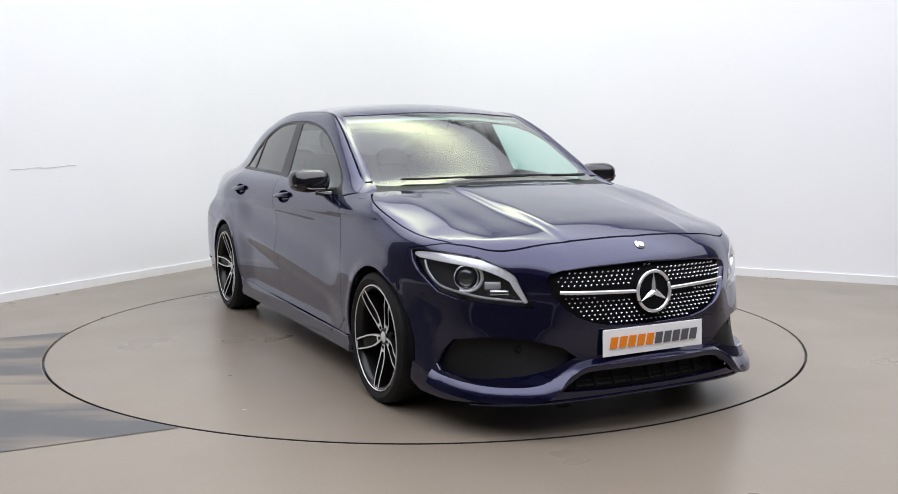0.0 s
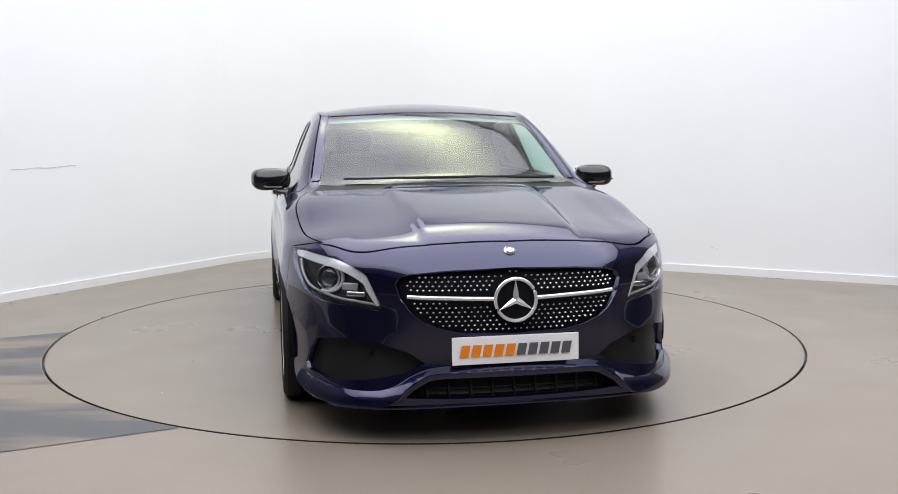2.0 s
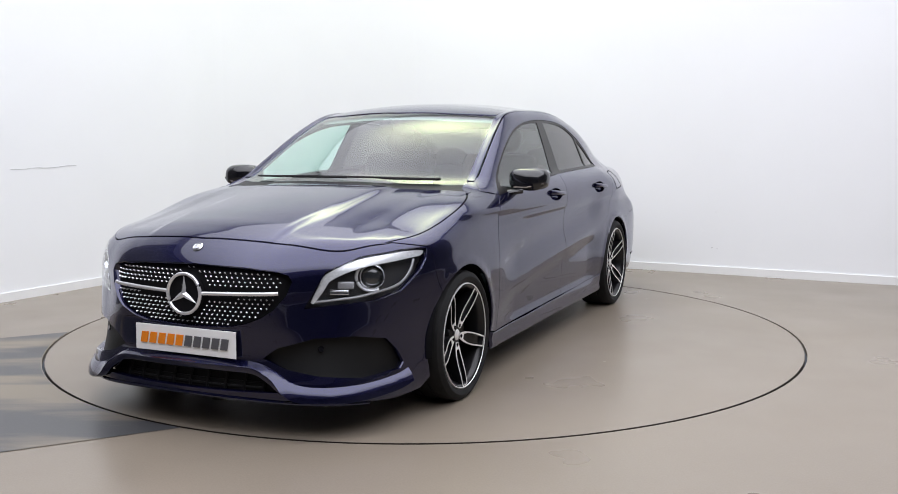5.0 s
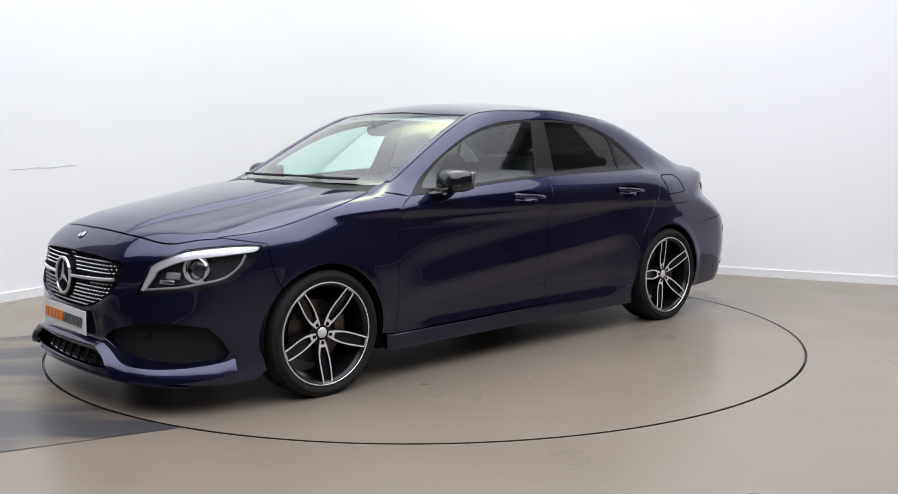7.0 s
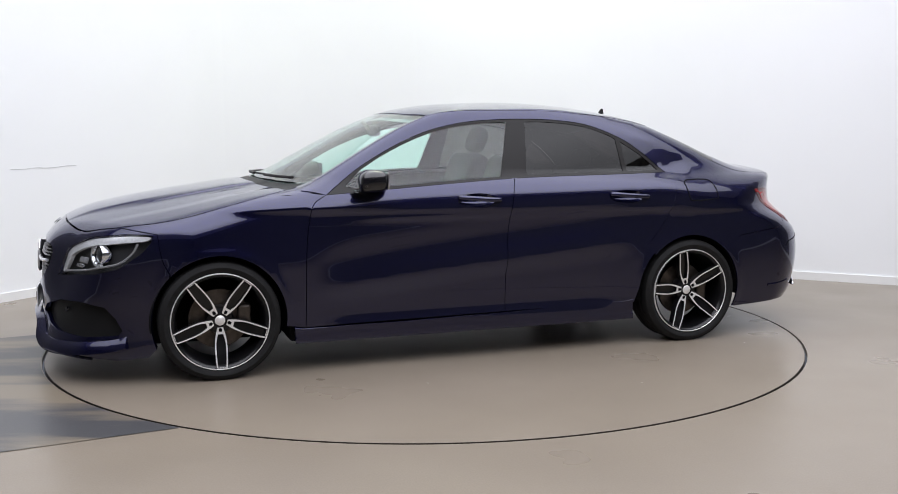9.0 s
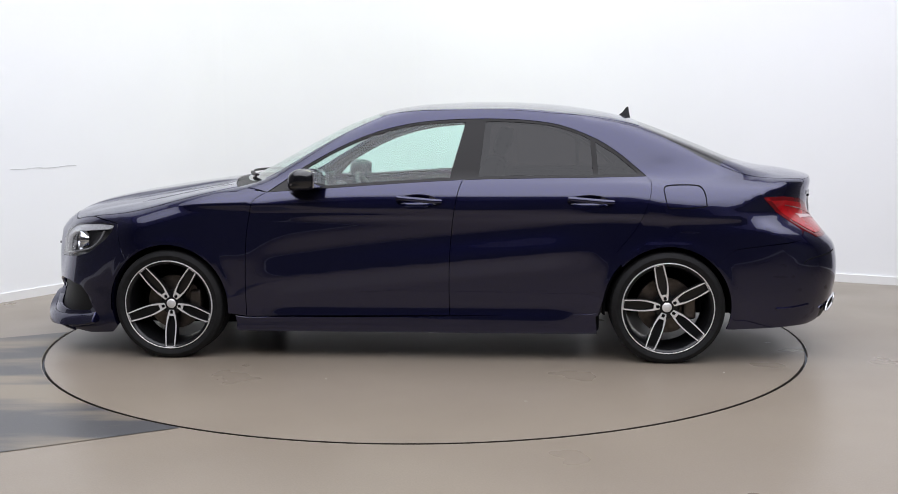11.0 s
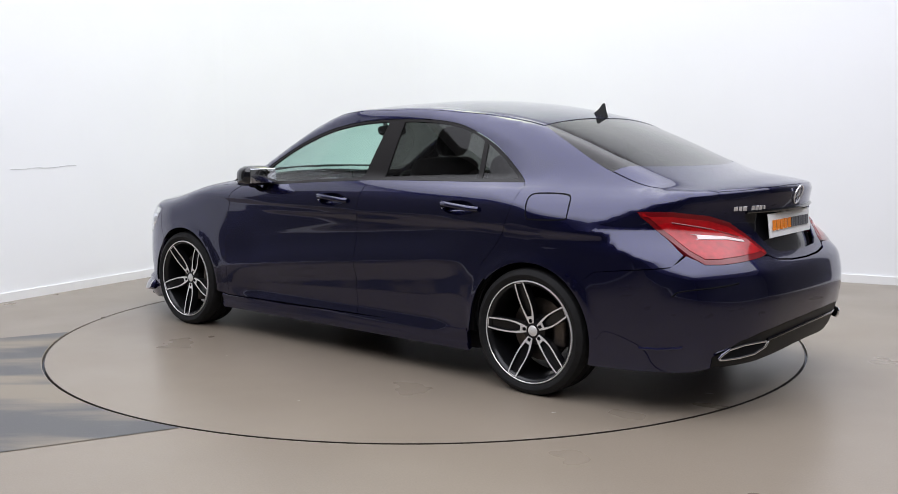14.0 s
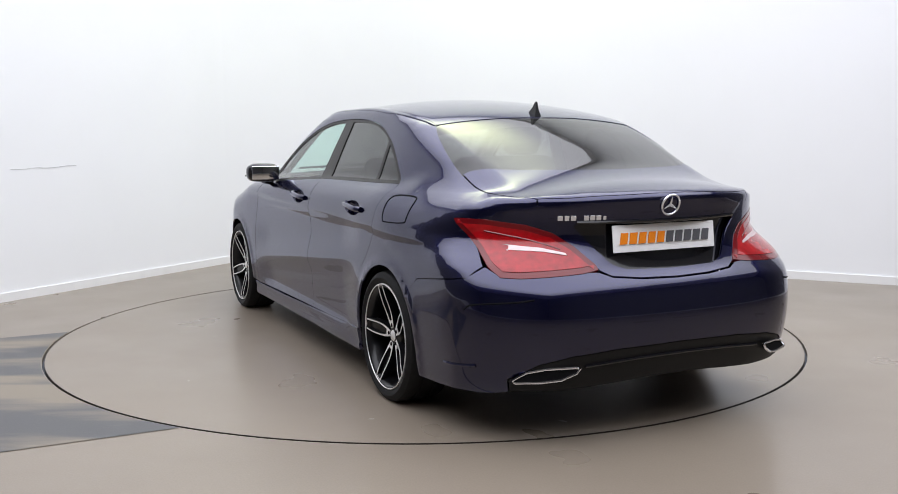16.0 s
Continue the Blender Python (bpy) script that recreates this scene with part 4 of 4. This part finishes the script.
# head lamps
def head_lamp(s):
    pl = [(s * u, v) for u, v in LAMP]
    lens = panel("head_lamp", "f", pl, LENS, CAR, "head lamp with bright light-guide strip and projector", off=0.001, gap=0.002, depth=0.006)
    panel("housing", "f", pl, LAMPDARK, lens, off=-0.055, gap=-0.012, depth=0.004)
    up = spline(FX((0.532, 0.548), (0.556, 0.61), (0.582, 0.666), (0.677, 0.720)) + FY((1.79, 0.737), (1.70, 0.736), (1.672, 0.731)))
    upn = np.array([(s * u, v) for u, v in up])
    n = len(upn)
    t = np.linspace(0, 1, n)
    d = np.gradient(upn, axis=0)
    d /= np.linalg.norm(d, axis=1, keepdims=True)
    wide = 0.032 * np.sin(np.pi * np.clip(t * 0.95 + 0.04, 0, 1)) ** 0.6 + 0.004
    lowpts = upn + np.stack([d[:, 1], -d[:, 0]], 1) * wide[:, None] * s
    panel("light_guide", "f", [tuple(q) for q in upn] + [tuple(q) for q in lowpts[::-1]], WHITELAMP, lens, off=-0.012, gap=0.0, depth=0.02, h=0.015, hb=0.01)
    low = spline(FX((0.545, 0.548), (0.62, 0.556), (0.68, 0.562), (0.735, 0.575)) + FY((1.83, 0.60), (1.765, 0.65), (1.735, 0.70)))
    bm = bmesh.new()
    tube(bm, on_line("f", [(s * u, v) for u, v in low], -0.016), 0.006, 8)
    smooth(part("light_strip", bm, LAMPGREY, lens))
    at, out = on("f", s * FX((0.735, 0.645))[0][0], 0.645, -0.034)
    r = 0.043
    m = facing(at, (out + Vector((0.7, 0, 0))).normalized())
    bm = bmesh.new()
    lathe(bm, [(r * 1.22, -0.03), (r * 1.24, 0.008), (r * 1.1, 0.016), (r * 0.98, 0.006), (r * 0.95, -0.02)], 40, m)
    smooth(part("bezel", bm, CHROME, lens))
    bm = bmesh.new()
    lathe(bm, [(r * 0.96 * math.cos(a) + 0.0004, -0.01 + 0.022 * math.sin(a)) for a in np.linspace(0, math.pi / 2, 9)], 40, m)
    smooth(part("projector", bm, DARKLENS, lens))
    # guide that hooks round the projector
    bm = bmesh.new()
    tube(bm, [tuple(m @ Vector((s * 0.066 * math.cos(a), 0.006, 0.058 * math.sin(a)))) for a in np.linspace(radians(-115), radians(70), 17)], 0.0075, 8)
    smooth(part("light_loop", bm, WHITELAMP, lens))
    # stepped bright reflector bowl of three facets
    for k, (yy, zz, w, h) in enumerate(((0.650, 0.612, 0.034, 0.016), (0.628, 0.582, 0.040, 0.011))):
        at, out = on("f", s * FX((yy, zz))[0][0], zz, -0.034)
        m2 = facing(at, (out + Vector((0.5, 0, 0.35))).normalized())
        bm = bmesh.new()
        box(bm, -w, w, -0.012, 0.008, -h, h, 0.005, m2)
        smooth(part("reflector_facet", bm, CHROME if k else LAMPGREY, lens))
    return lens


head_lamp(1)
head_lamp(-1)


# number plates with a dealer's slanted print
def plate(name, at, out):
    m = facing(at, out)
    bm = bmesh.new()
    box(bm, -0.26, 0.26, -0.006, 0.0, -0.0555, 0.0555, 0.002, m)
    ob = part(name, bm, PLATE, CAR, "white number plate with orange and grey print")
    for i in range(10):
        x0 = -0.2305 + i * 0.0462
        w = 0.041
        bm = bmesh.new()
        prism(bm, [(x0, -0.023), (x0 + w - 0.006, -0.023), (x0 + w + 0.003, 0.023), (x0 + 0.009, 0.023)], -0.003, m @ pose(0, 0.0008, 0, 0, 0, 180) @ pose(0, -0.0016, 0))
        part("print_block", bm, ORANGE if i < 5 else GREYPRINT, ob)
    return ob


at, out = on("x", 0, 0.377, 0.012)
plate("number_plate", (at.x, 0, 0.377), (1, 0, 0.03))
plate("number_plate", (-2.246, 0, 0.802), (-1, 0, 0.12))
panel("plate_recess", "r", RECESS, BLACKGLOSS, lid, "gloss dark number plate recess", off=-0.028, gap=-0.008, depth=0.004)
bm = bmesh.new()
tube(bm, on_line("b", [(y, 0.872) for y in np.linspace(-0.40, 0.40, 15)], 0.002), 0.008, 8)
smooth(part("grip_strip", bm, BLACKGLOSS, lid))
at, out = on("b", 0.0, 0.936, 0.006)
star("rear_emblem", at, out, 0.043, 0.0045, lid)
for i, w in enumerate((0.021, 0.018, 0.022, 0.0, 0.02, 0.02, 0.02, 0.013)):
    if w:
        at, out = on("b", 0.462 - i * 0.0245, 0.890, 0.001)
        bm = bmesh.new()
        h = 0.010 if i < 7 else 0.008
        box(bm, -w / 2, w / 2, -0.001, 0.003, -h, h, 0.001, facing(at, out))
        part("badge_block", bm, STUD, lid)


# tail lamps: clear strip and darker bands
for lamp, s in zip([o for o in CAR.children if o.name.startswith("tail_lamp")], (1, -1)):
    strip = [(s * u, v) for u, v in RY((-2.07, 0.778)) + RX((0.656, 0.782), (0.536, 0.770), (0.456, 0.750), (0.456, 0.742), (0.536, 0.756), (0.656, 0.762)) + RY((-2.085, 0.758))]
    panel("inner_lens", "r", [(s * u, v) for u, v in TAIL_LAMP], REDLENS, lamp, off=0.0052, gap=0.014, depth=0.002)
    panel("clear_strip", "r", strip, CLEARLENS, lamp, off=0.008, gap=0.0, depth=0.004)
    for k, (za, zb) in enumerate(((0.836, 0.815),)):
        bm = bmesh.new()
        pts = RX((0.70, za), (0.60, 0.812), (0.52, 0.785), (0.47, 0.765))
        tube(bm, on_line("r", [(s * u, v) for u, v in spline(pts)], 0.006), 0.003, 6)
        smooth(part("lamp_band", bm, REDDARK, lamp))

# exhaust trims
for s in (1, -1):
    at, out = on("b", s * 0.590, 0.294, 0.006)
    m = facing(at, (-1, s * 0.50, 0))
    poly = [(0.134, -0.024), (0.118, -0.012), (0.075, 0.010), (0.0, 0.023), (-0.118, 0.030), (-0.134, 0.027), (-0.118, 0.006), (-0.06, -0.020), (0.02, -0.030), (0.118, -0.031)]
    if s < 0:
        poly = [(-x, z) for x, z in poly]
    bm = bmesh.new()
    pts = [tuple(q) for q in resample(poly, 0.012)]
    tube(bm, [(x, 0.0, z) for x, z in pts], 0.0058, 8, True)
    bmesh.ops.transform(bm, matrix=m, verts=bm.verts)
    ex = smooth(part("exhaust_trim", bm, CHROME, CAR, "chrome exhaust trim"))
    bm = bmesh.new()
    prism(bm, poly, -0.01, m)
    part("exhaust_opening", bm, LINER, ex)

# ridge across the diffuser
bm = bmesh.new()
tube(bm, on_line("b", [(y, 0.338 - 0.02 * (y / 0.45) ** 2) for y in np.linspace(-0.44, 0.44, 21)], 0.0), 0.007, 8)
smooth(part("diffuser_ridge", bm, BLACKGLOSS, CAR))

# corner sculpting of the rear bumper: a black bar drawn as the fold's shadow, and a blade
for s in (1, -1):
    for name, pts, r, dip, m in (("corner_shadow_line", RX((0.64, 0.590), (0.70, 0.580)) + RY((-2.10, 0.560), (-2.06, 0.535)), 0.004, -0.002, LINER),
                                 ("corner_blade", RY((-2.10, 0.315), (-2.02, 0.304), (-1.92, 0.298)), 0.009, -0.003, PAINT)):
        bm = bmesh.new()
        tube(bm, on_line("r", [(s * u, v) for u, v in spline(pts, 6)], dip), r, 8)
        smooth(part(name, bm, m, CAR))

# shark fin aerial
bm = bmesh.new()
prof = spline([(-1.13, 1.318), (-1.165, 1.330), (-1.195, 1.352), (-1.214, 1.378), (-1.228, 1.380), (-1.232, 1.35), (-1.245, 1.285)], 4)
va = [bm.verts.new((x, 0.022 * (1 - min(1, max(0, (z - 1.30) / 0.08)) ** 0.5) + 0.003, z)) for x, z in prof]
vb = [bm.verts.new((v.co.x, -v.co.y, v.co.z)) for v in va]
for i in range(len(va) - 1):
    bm.faces.new((va[i], va[i + 1], vb[i + 1], vb[i]))
bm.faces.new(va[::-1])
bm.faces.new(vb)
bmesh.ops.recalc_face_normals(bm, faces=bm.faces)
smooth(part("aerial_fin", bm, BLACK, CAR, "black shark-fin aerial"), 50)


# mirrors, handles, filler flap
def ovoid(bm, m, a, b, c, p=2.6, n=24, k=14):
    """A rounded box of half sizes a, b, c."""
    def f(w, q):
        return math.copysign(abs(w) ** (2 / q), w)
    rows = []
    for i in range(k + 1):
        t = -math.pi / 2 + math.pi * i / k
        rows.append([bm.verts.new(m @ Vector((a * f(math.cos(t), p) * f(math.cos(u), p), b * f(math.cos(t), p) * f(math.sin(u), p), c * f(math.sin(t), p)))) for u in np.linspace(0, 2 * math.pi, n, endpoint=False)])
    for r0, r1 in zip(rows, rows[1:]):
        for j in range(n):
            try:
                bm.faces.new((r0[j], r0[(j + 1) % n], r1[(j + 1) % n], r1[j]))
            except ValueError:
                pass
    bmesh.ops.remove_doubles(bm, verts=bm.verts, dist=1e-5)
    return bm


def door_mirror(s, door):
    bm = bmesh.new()
    ovoid(bm, pose(0.572, s * 0.918, 0.986, 0, 0, s * -10), 0.078, 0.104, 0.058, 3.2)
    for v in bm.verts:
        if v.co.x > 0.6:
            v.co.z -= (v.co.x - 0.6) * 0.25
    mir = smooth(part("door_mirror", bm, BLACKGLOSS, door, "gloss black door mirror"), 60)
    bm = bmesh.new()
    box(bm, -0.004, 0.004, -0.084, 0.084, -0.042, 0.042, 0.0035, pose(0.497, s * 0.920, 0.986, 0, 0, s * -10))
    smooth(part("mirror_glass", bm, MIRROR, mir))
    bm = bmesh.new()
    tube(bm, [(0.66, s * 0.79, 0.914), (0.652, s * 0.84, 0.918), (0.625, s * 0.90, 0.928)], 0.024, 10, flat=0.65)
    smooth(part("mirror_arm", bm, BLACKGLOSS, mir))
    bm = bmesh.new()
    tube(bm, [(0.655, s * 0.86, 0.945), (0.66, s * 0.93, 0.945), (0.625, s * 1.015, 0.965)], 0.005, 6)
    part("indicator_strip", bm, IRON, mir)


for pair, (cx, cz) in ((doors, HANDLE_F), (rear_doors, HANDLE_R)):
    for d, s in zip(pair, (1, -1)):
        panel("handle_cup", "y", cup(cx, cz), PAINT, d, off=0.0, gap=0, depth=0.002, h=0.012, hb=0.008, flip=s < 0,
              bulge=lambda uv, c=(cx, cz): -0.001 - 0.030 * np.clip(1 - (((uv[:, 0] - c[0]) / 0.116) ** 2 + ((uv[:, 1] - c[1] + 0.004) / 0.035) ** 2), 0, 1) ** 0.7)
        bm = bmesh.new()
        pts = on_line("y", [(cx + x, cz + 0.004 + 0.010 * (x / 0.12)) for x in np.linspace(-0.122, 0.108, 13)], 0.0)
        pts = [(x, y + 0.024 * (1 - ((i - 6) / 6.4) ** 4) - 0.004, z) for i, (x, y, z) in enumerate(pts)]
        tube(bm, [(x, s * y, z) for x, y, z in pts], 0.017, 12, flat=0.8)
        smooth(part("door_handle", bm, PAINT, d))
for d, s in zip(doors, (1, -1)):
    door_mirror(s, d)
flap = spline([(-1.325, 0.90), (-1.325, 0.935), (-1.36, 0.950), (-1.49, 0.950), (-1.535, 0.93), (-1.548, 0.86), (-1.53, 0.835), (-1.37, 0.828), (-1.338, 0.84), (-1.325, 0.90)], 6)[:-1]
inner = [tuple(q) for q in gapped(np.array(flap), 0.005)]
panel("filler_flap_gap", "y", flap, LINER, CAR, "filler flap outline", holes=[inner], off=0.0012, gap=0, depth=0.001, hb=0.01)

# liners, underbody and cabin
bm = bmesh.new()
box(bm, -1.0, 1.0, -0.80, 0.80, 0.15, 0.42, 0.02)
part("floor_pan", bm, LINER, CAR)
bm = bmesh.new()
box(bm, 1.0, 1.98, -0.58, 0.58, 0.14, 0.70, 0.03)
part("engine_bay", bm, LINER, CAR)
bm = bmesh.new()
box(bm, -2.05, -0.98, -0.44, 0.44, 0.19, 0.78, 0.03)
part("boot_floor", bm, LINER, CAR)
for cx in (AXLE, -AXLE):
    for s in (1, -1):
        bm = bmesh.new()
        n = 30
        rings = [[bm.verts.new((cx + r * math.cos(a), s * y, HUB_Z + r * math.sin(a))) for a in np.linspace(-0.12, math.pi + 0.12, n)] for r, y in ((0.333, 0.874), (0.345, 0.84), (0.345, 0.57), (0.05, 0.57))]
        for a, b in zip(rings, rings[1:]):
            for i in range(n - 1):
                bm.faces.new((a[i], a[i + 1], b[i + 1], b[i]))
        part("arch_liner", bm, LINER, CAR)
for poly, pair in ((FRONT_DOOR, doors), (REAR_DOOR, rear_doors)):
    for d, s in zip(pair, (False, True)):
        panel("door_card", "y", poly, LEATHER, d, off=-0.05, gap=-0.01, depth=0.002, h=0.06, hb=0.04, flip=s)
panel("headliner", "z", mirrored_top(WS_TOP[::-1] + ROOF_SIDE[1:] + RG_TOP[1:]), HEADLINER, CAR, "grey cloth headliner", off=-0.03, gap=-0.05, depth=0.002, h=0.06, hb=0.04)
bm = bmesh.new()
box(bm, 0.62, 1.0, -0.70, 0.70, 0.60, 0.905, 0.05)
box(bm, 0.50, 0.70, -0.66, 0.66, 0.55, 0.86, 0.05)
box(bm, -0.5, 0.6, -0.13, 0.13, 0.40, 0.62, 0.04)
dash = smooth(part("dashboard", bm, LEATHER, CAR, "black dashboard and centre console"))
bm = bmesh.new()
box(bm, 0.60, 0.62, -0.10, 0.10, 0.87, 0.99, 0.008)
part("screen", bm, BLACKGLOSS, dash)
bm = bmesh.new()
m = pose(0.42, -0.36, 0.80, 0, -64, 0)
tube(bm, [tuple(m @ Vector((0.185 * math.cos(a), 0.185 * math.sin(a), 0))) for a in np.linspace(0, 2 * math.pi, 41)[:-1]], 0.016, 8, True)
ovoid(bm, m, 0.07, 0.08, 0.03)
tube(bm, [tuple(m @ Vector((x, 0, 0))) for x in (-0.18, 0.0)], 0.016, 6)
tube(bm, [tuple(m @ Vector((0, y, 0))) for y in (-0.18, 0.18)], 0.016, 6)
smooth(part("steering_wheel", bm, LEATHER, CAR, "black steering wheel"))
bm = bmesh.new()
ovoid(bm, pose(0.33, 0.0, 1.245, 0, 12, 0), 0.018, 0.125, 0.035, 3.4)
tube(bm, [(0.36, 0, 1.25), (0.40, 0, 1.30)], 0.012, 6)
smooth(part("interior_mirror", bm, BLACK, CAR))


def seat(x, y, w, front):
    bm = bmesh.new()
    box(bm, x - 0.25, x + 0.27, y - w / 2, y + w / 2, 0.42, 0.60, 0.06)
    base = smooth(part("seat", bm, LEATHER, CAR, "black leather seat"), 60)
    bm = bmesh.new()
    m = pose(x - 0.27, y, 0.56, 0, -20, 0)
    box(bm, -0.07, 0.07, -w / 2, w / 2, 0.0, 0.56 if front else 0.46, 0.06, m)
    smooth(part("backrest", bm, LEATHER, base), 60)
    for hy in ((0,) if front else (-0.36, 0.36)):
        bm = bmesh.new()
        ovoid(bm, m @ pose(0.0, hy, 0.66 if front else 0.50), 0.045, 0.12, 0.085, 3.2)
        smooth(part("head_restraint", bm, LEATHER, base), 60)


seat(0.02, 0.36, 0.50, True)
seat(0.02, -0.36, 0.50, True)
seat(-0.80, 0.0, 1.26, False)


# wheels
def wheel(cx, s):
    m = pose(cx, s * 0.783, HUB_Z) if s > 0 else pose(cx, s * 0.783, HUB_Z, 0, 0, 180)
    R = 0.243
    bm = bmesh.new()
    lathe(bm, [(R - 0.004, 0.104), (R - 0.002, 0.107), (R + 0.001, 0.106), (R + 0.003, 0.098)], 96, m)
    w = smooth(part("wheel", bm, SATIN, CAR, "black alloy wheel with machined twin spokes"), 50)
    bm = bmesh.new()
    lathe(bm, [(R - 0.006, 0.1035), (R - 0.016, 0.098), (R - 0.024, 0.075), (R - 0.034, 0.0), (R - 0.034, -0.09), (R + 0.0, -0.10)], 96, m)
    smooth(part("barrel", bm, RIMBLACK, w), 50)
    bm = bmesh.new()
    T = TYRE_R
    lathe(bm, [(R + 0.001, 0.098), (R + 0.012, 0.108), (R + 0.03, 0.113), (T - 0.022, 0.110), (T - 0.006, 0.098), (T, 0.078), (T, 0.04), (T - 0.006, 0.037), (T - 0.006, 0.030), (T, 0.027), (T, -0.027),
               (T - 0.006, -0.030), (T - 0.006, -0.037), (T, -0.04), (T, -0.078), (T - 0.006, -0.098), (T - 0.022, -0.110), (R, -0.10)], 112, m)
    smooth(part("tyre", bm, RUBBER, w, "black low-profile tyre"), 35)
    bm = bmesh.new()
    lathe(bm, [(0.05, 0.0), (0.15, 0.0), (0.152, -0.02), (0.05, -0.02)], 64, m)
    smooth(part("brake_disc", bm, IRON, w), 30)
    bm = bmesh.new()
    box(bm, -0.16, -0.09, -0.04, 0.03, -0.07, 0.07, 0.015, m)
    part("brake_caliper", bm, IRON, w)
    bm = bmesh.new()
    lathe(bm, [(0.0005, 0.062), (0.034, 0.062), (0.038, 0.056), (0.062, 0.050), (0.072, 0.03), (0.072, -0.02)], 48, m)
    smooth(part("hub", bm, RIMBLACK, w), 40)
    bm = bmesh.new()
    lathe(bm, [(0.0005, 0.069), (0.020, 0.067), (0.026, 0.062), (0.026, 0.05)], 36, m)
    smooth(part("hub_cap", bm, SATIN, w), 40)
    turn = 36 if cx > 0 else -13
    for i in range(5):
        a0 = radians(turn + 72 * i + 90)
        bmk, bms = bmesh.new(), bmesh.new()

        def at(r, q, y):
            return m @ Vector((r * math.cos(a0) - q * math.sin(a0), y, r * math.sin(a0) + q * math.cos(a0)))

        def bar(bmx, rows):
            """A strip with a flat face: rows of (radius, inner edge, outer edge, face height, depth)."""
            rv = [[bmx.verts.new(at(r, q, y)) for q, y in ((q0, y0), (q1, y0), (q1, y0 - deep), (q0, y0 - deep))] for r, q0, q1, y0, deep in rows]
            for a, b in zip(rv, rv[1:]):
                for q in range(4):
                    bmx.faces.new((a[q], a[(q + 1) % 4], b[(q + 1) % 4], b[q]))
            bmx.faces.new(rv[0])
            bmx.faces.new(rv[-1])

        path = spline([(0.036, 0.014, 0.061), (0.07, 0.0235, 0.065), (0.10, 0.0285, 0.070), (0.14, 0.0310, 0.080), (0.18, 0.0300, 0.091), (0.215, 0.0280, 0.098), (0.2385, 0.0260, 0.1015)], 3)
        bar(bmk, [(r, -t, t, y - 0.016, 0.028) for r, t, y in path])
        for side in (1, -1):
            wide = [0.0068 + 0.0064 * max(0.0, 1 - (r - 0.045) / 0.07) for r, t, y in path]
            bar(bmk, [(r, side * (t + 0.0012), side * (t - k - 0.001), y, 0.03) for (r, t, y), k in zip(path, wide)])
            bar(bms, [(r, side * t, side * (t - k), y + 0.0014, 0.004) for (r, t, y), k in zip(path, wide)])
        bar(bms, [(0.2325, -0.0262, 0.0262, 0.1022, 0.004), (0.2385, -0.0260, 0.0260, 0.1030, 0.004)])
        bar(bms, [(0.058, -0.012, 0.012, 0.0645, 0.004), (0.070, -0.013, 0.013, 0.0662, 0.004)])
        for b in (bmk, bms):
            bmesh.ops.recalc_face_normals(b, faces=b.faces)
        sp_ = part("spoke", bmk, RIMBLACK, w)
        smooth(sp_, 30)
        smooth(part("spoke_face", bms, SATIN, w), 30)
        bm = bmesh.new()
        lathe(bm, [(0.0005, 0.066), (0.0085, 0.066), (0.0095, 0.045)], 12, m @ Matrix.Translation((0.047 * math.cos(a0), 0, 0.047 * math.sin(a0))))
        part("wheel_bolt", bm, LINER, w)
    return w


for cx in (AXLE, -AXLE):
    for s in (1, -1):
        wheel(cx, s)


def theta_rows():
    ang = [(0.0, -64.05), (0.5, -65.66), (1.0, -69.15), (1.5, -74.07), (2.0, -79.98), (2.5, -86.0), (3.0, -92.0), (3.5, -97.92), (4.0, -103.93), (4.5, -109.85), (5.0, -115.87), (5.5, -121.72),
           (6.0, -127.55), (6.5, -133.4), (7.0, -139.25), (7.5, -145.1), (8.0, -150.9), (8.5, -156.65), (9.0, -162.4), (9.5, -168.13), (10.0, -173.87), (10.5, -179.6), (11.0, -185.35), (11.5, -191.2),
           (12.0, -197.1), (12.5, -203.05), (13.0, -209.05), (13.5, -215.05), (14.0, -221.07), (14.5, -227.1), (15.0, -233.13), (15.5, -239.17), (16.0, -245.2)]
    return ang


def motions():
    """The turntable carries the car round."""
    for ob, m in ((CAR, pose(-0.004, -0.04, 0)), (TABLE, pose(0, 0, 0))):
        walk(ob, [(t, pose(0, 0, 0, 0, 0, a) @ m) for t, a in theta_rows()])


motions()
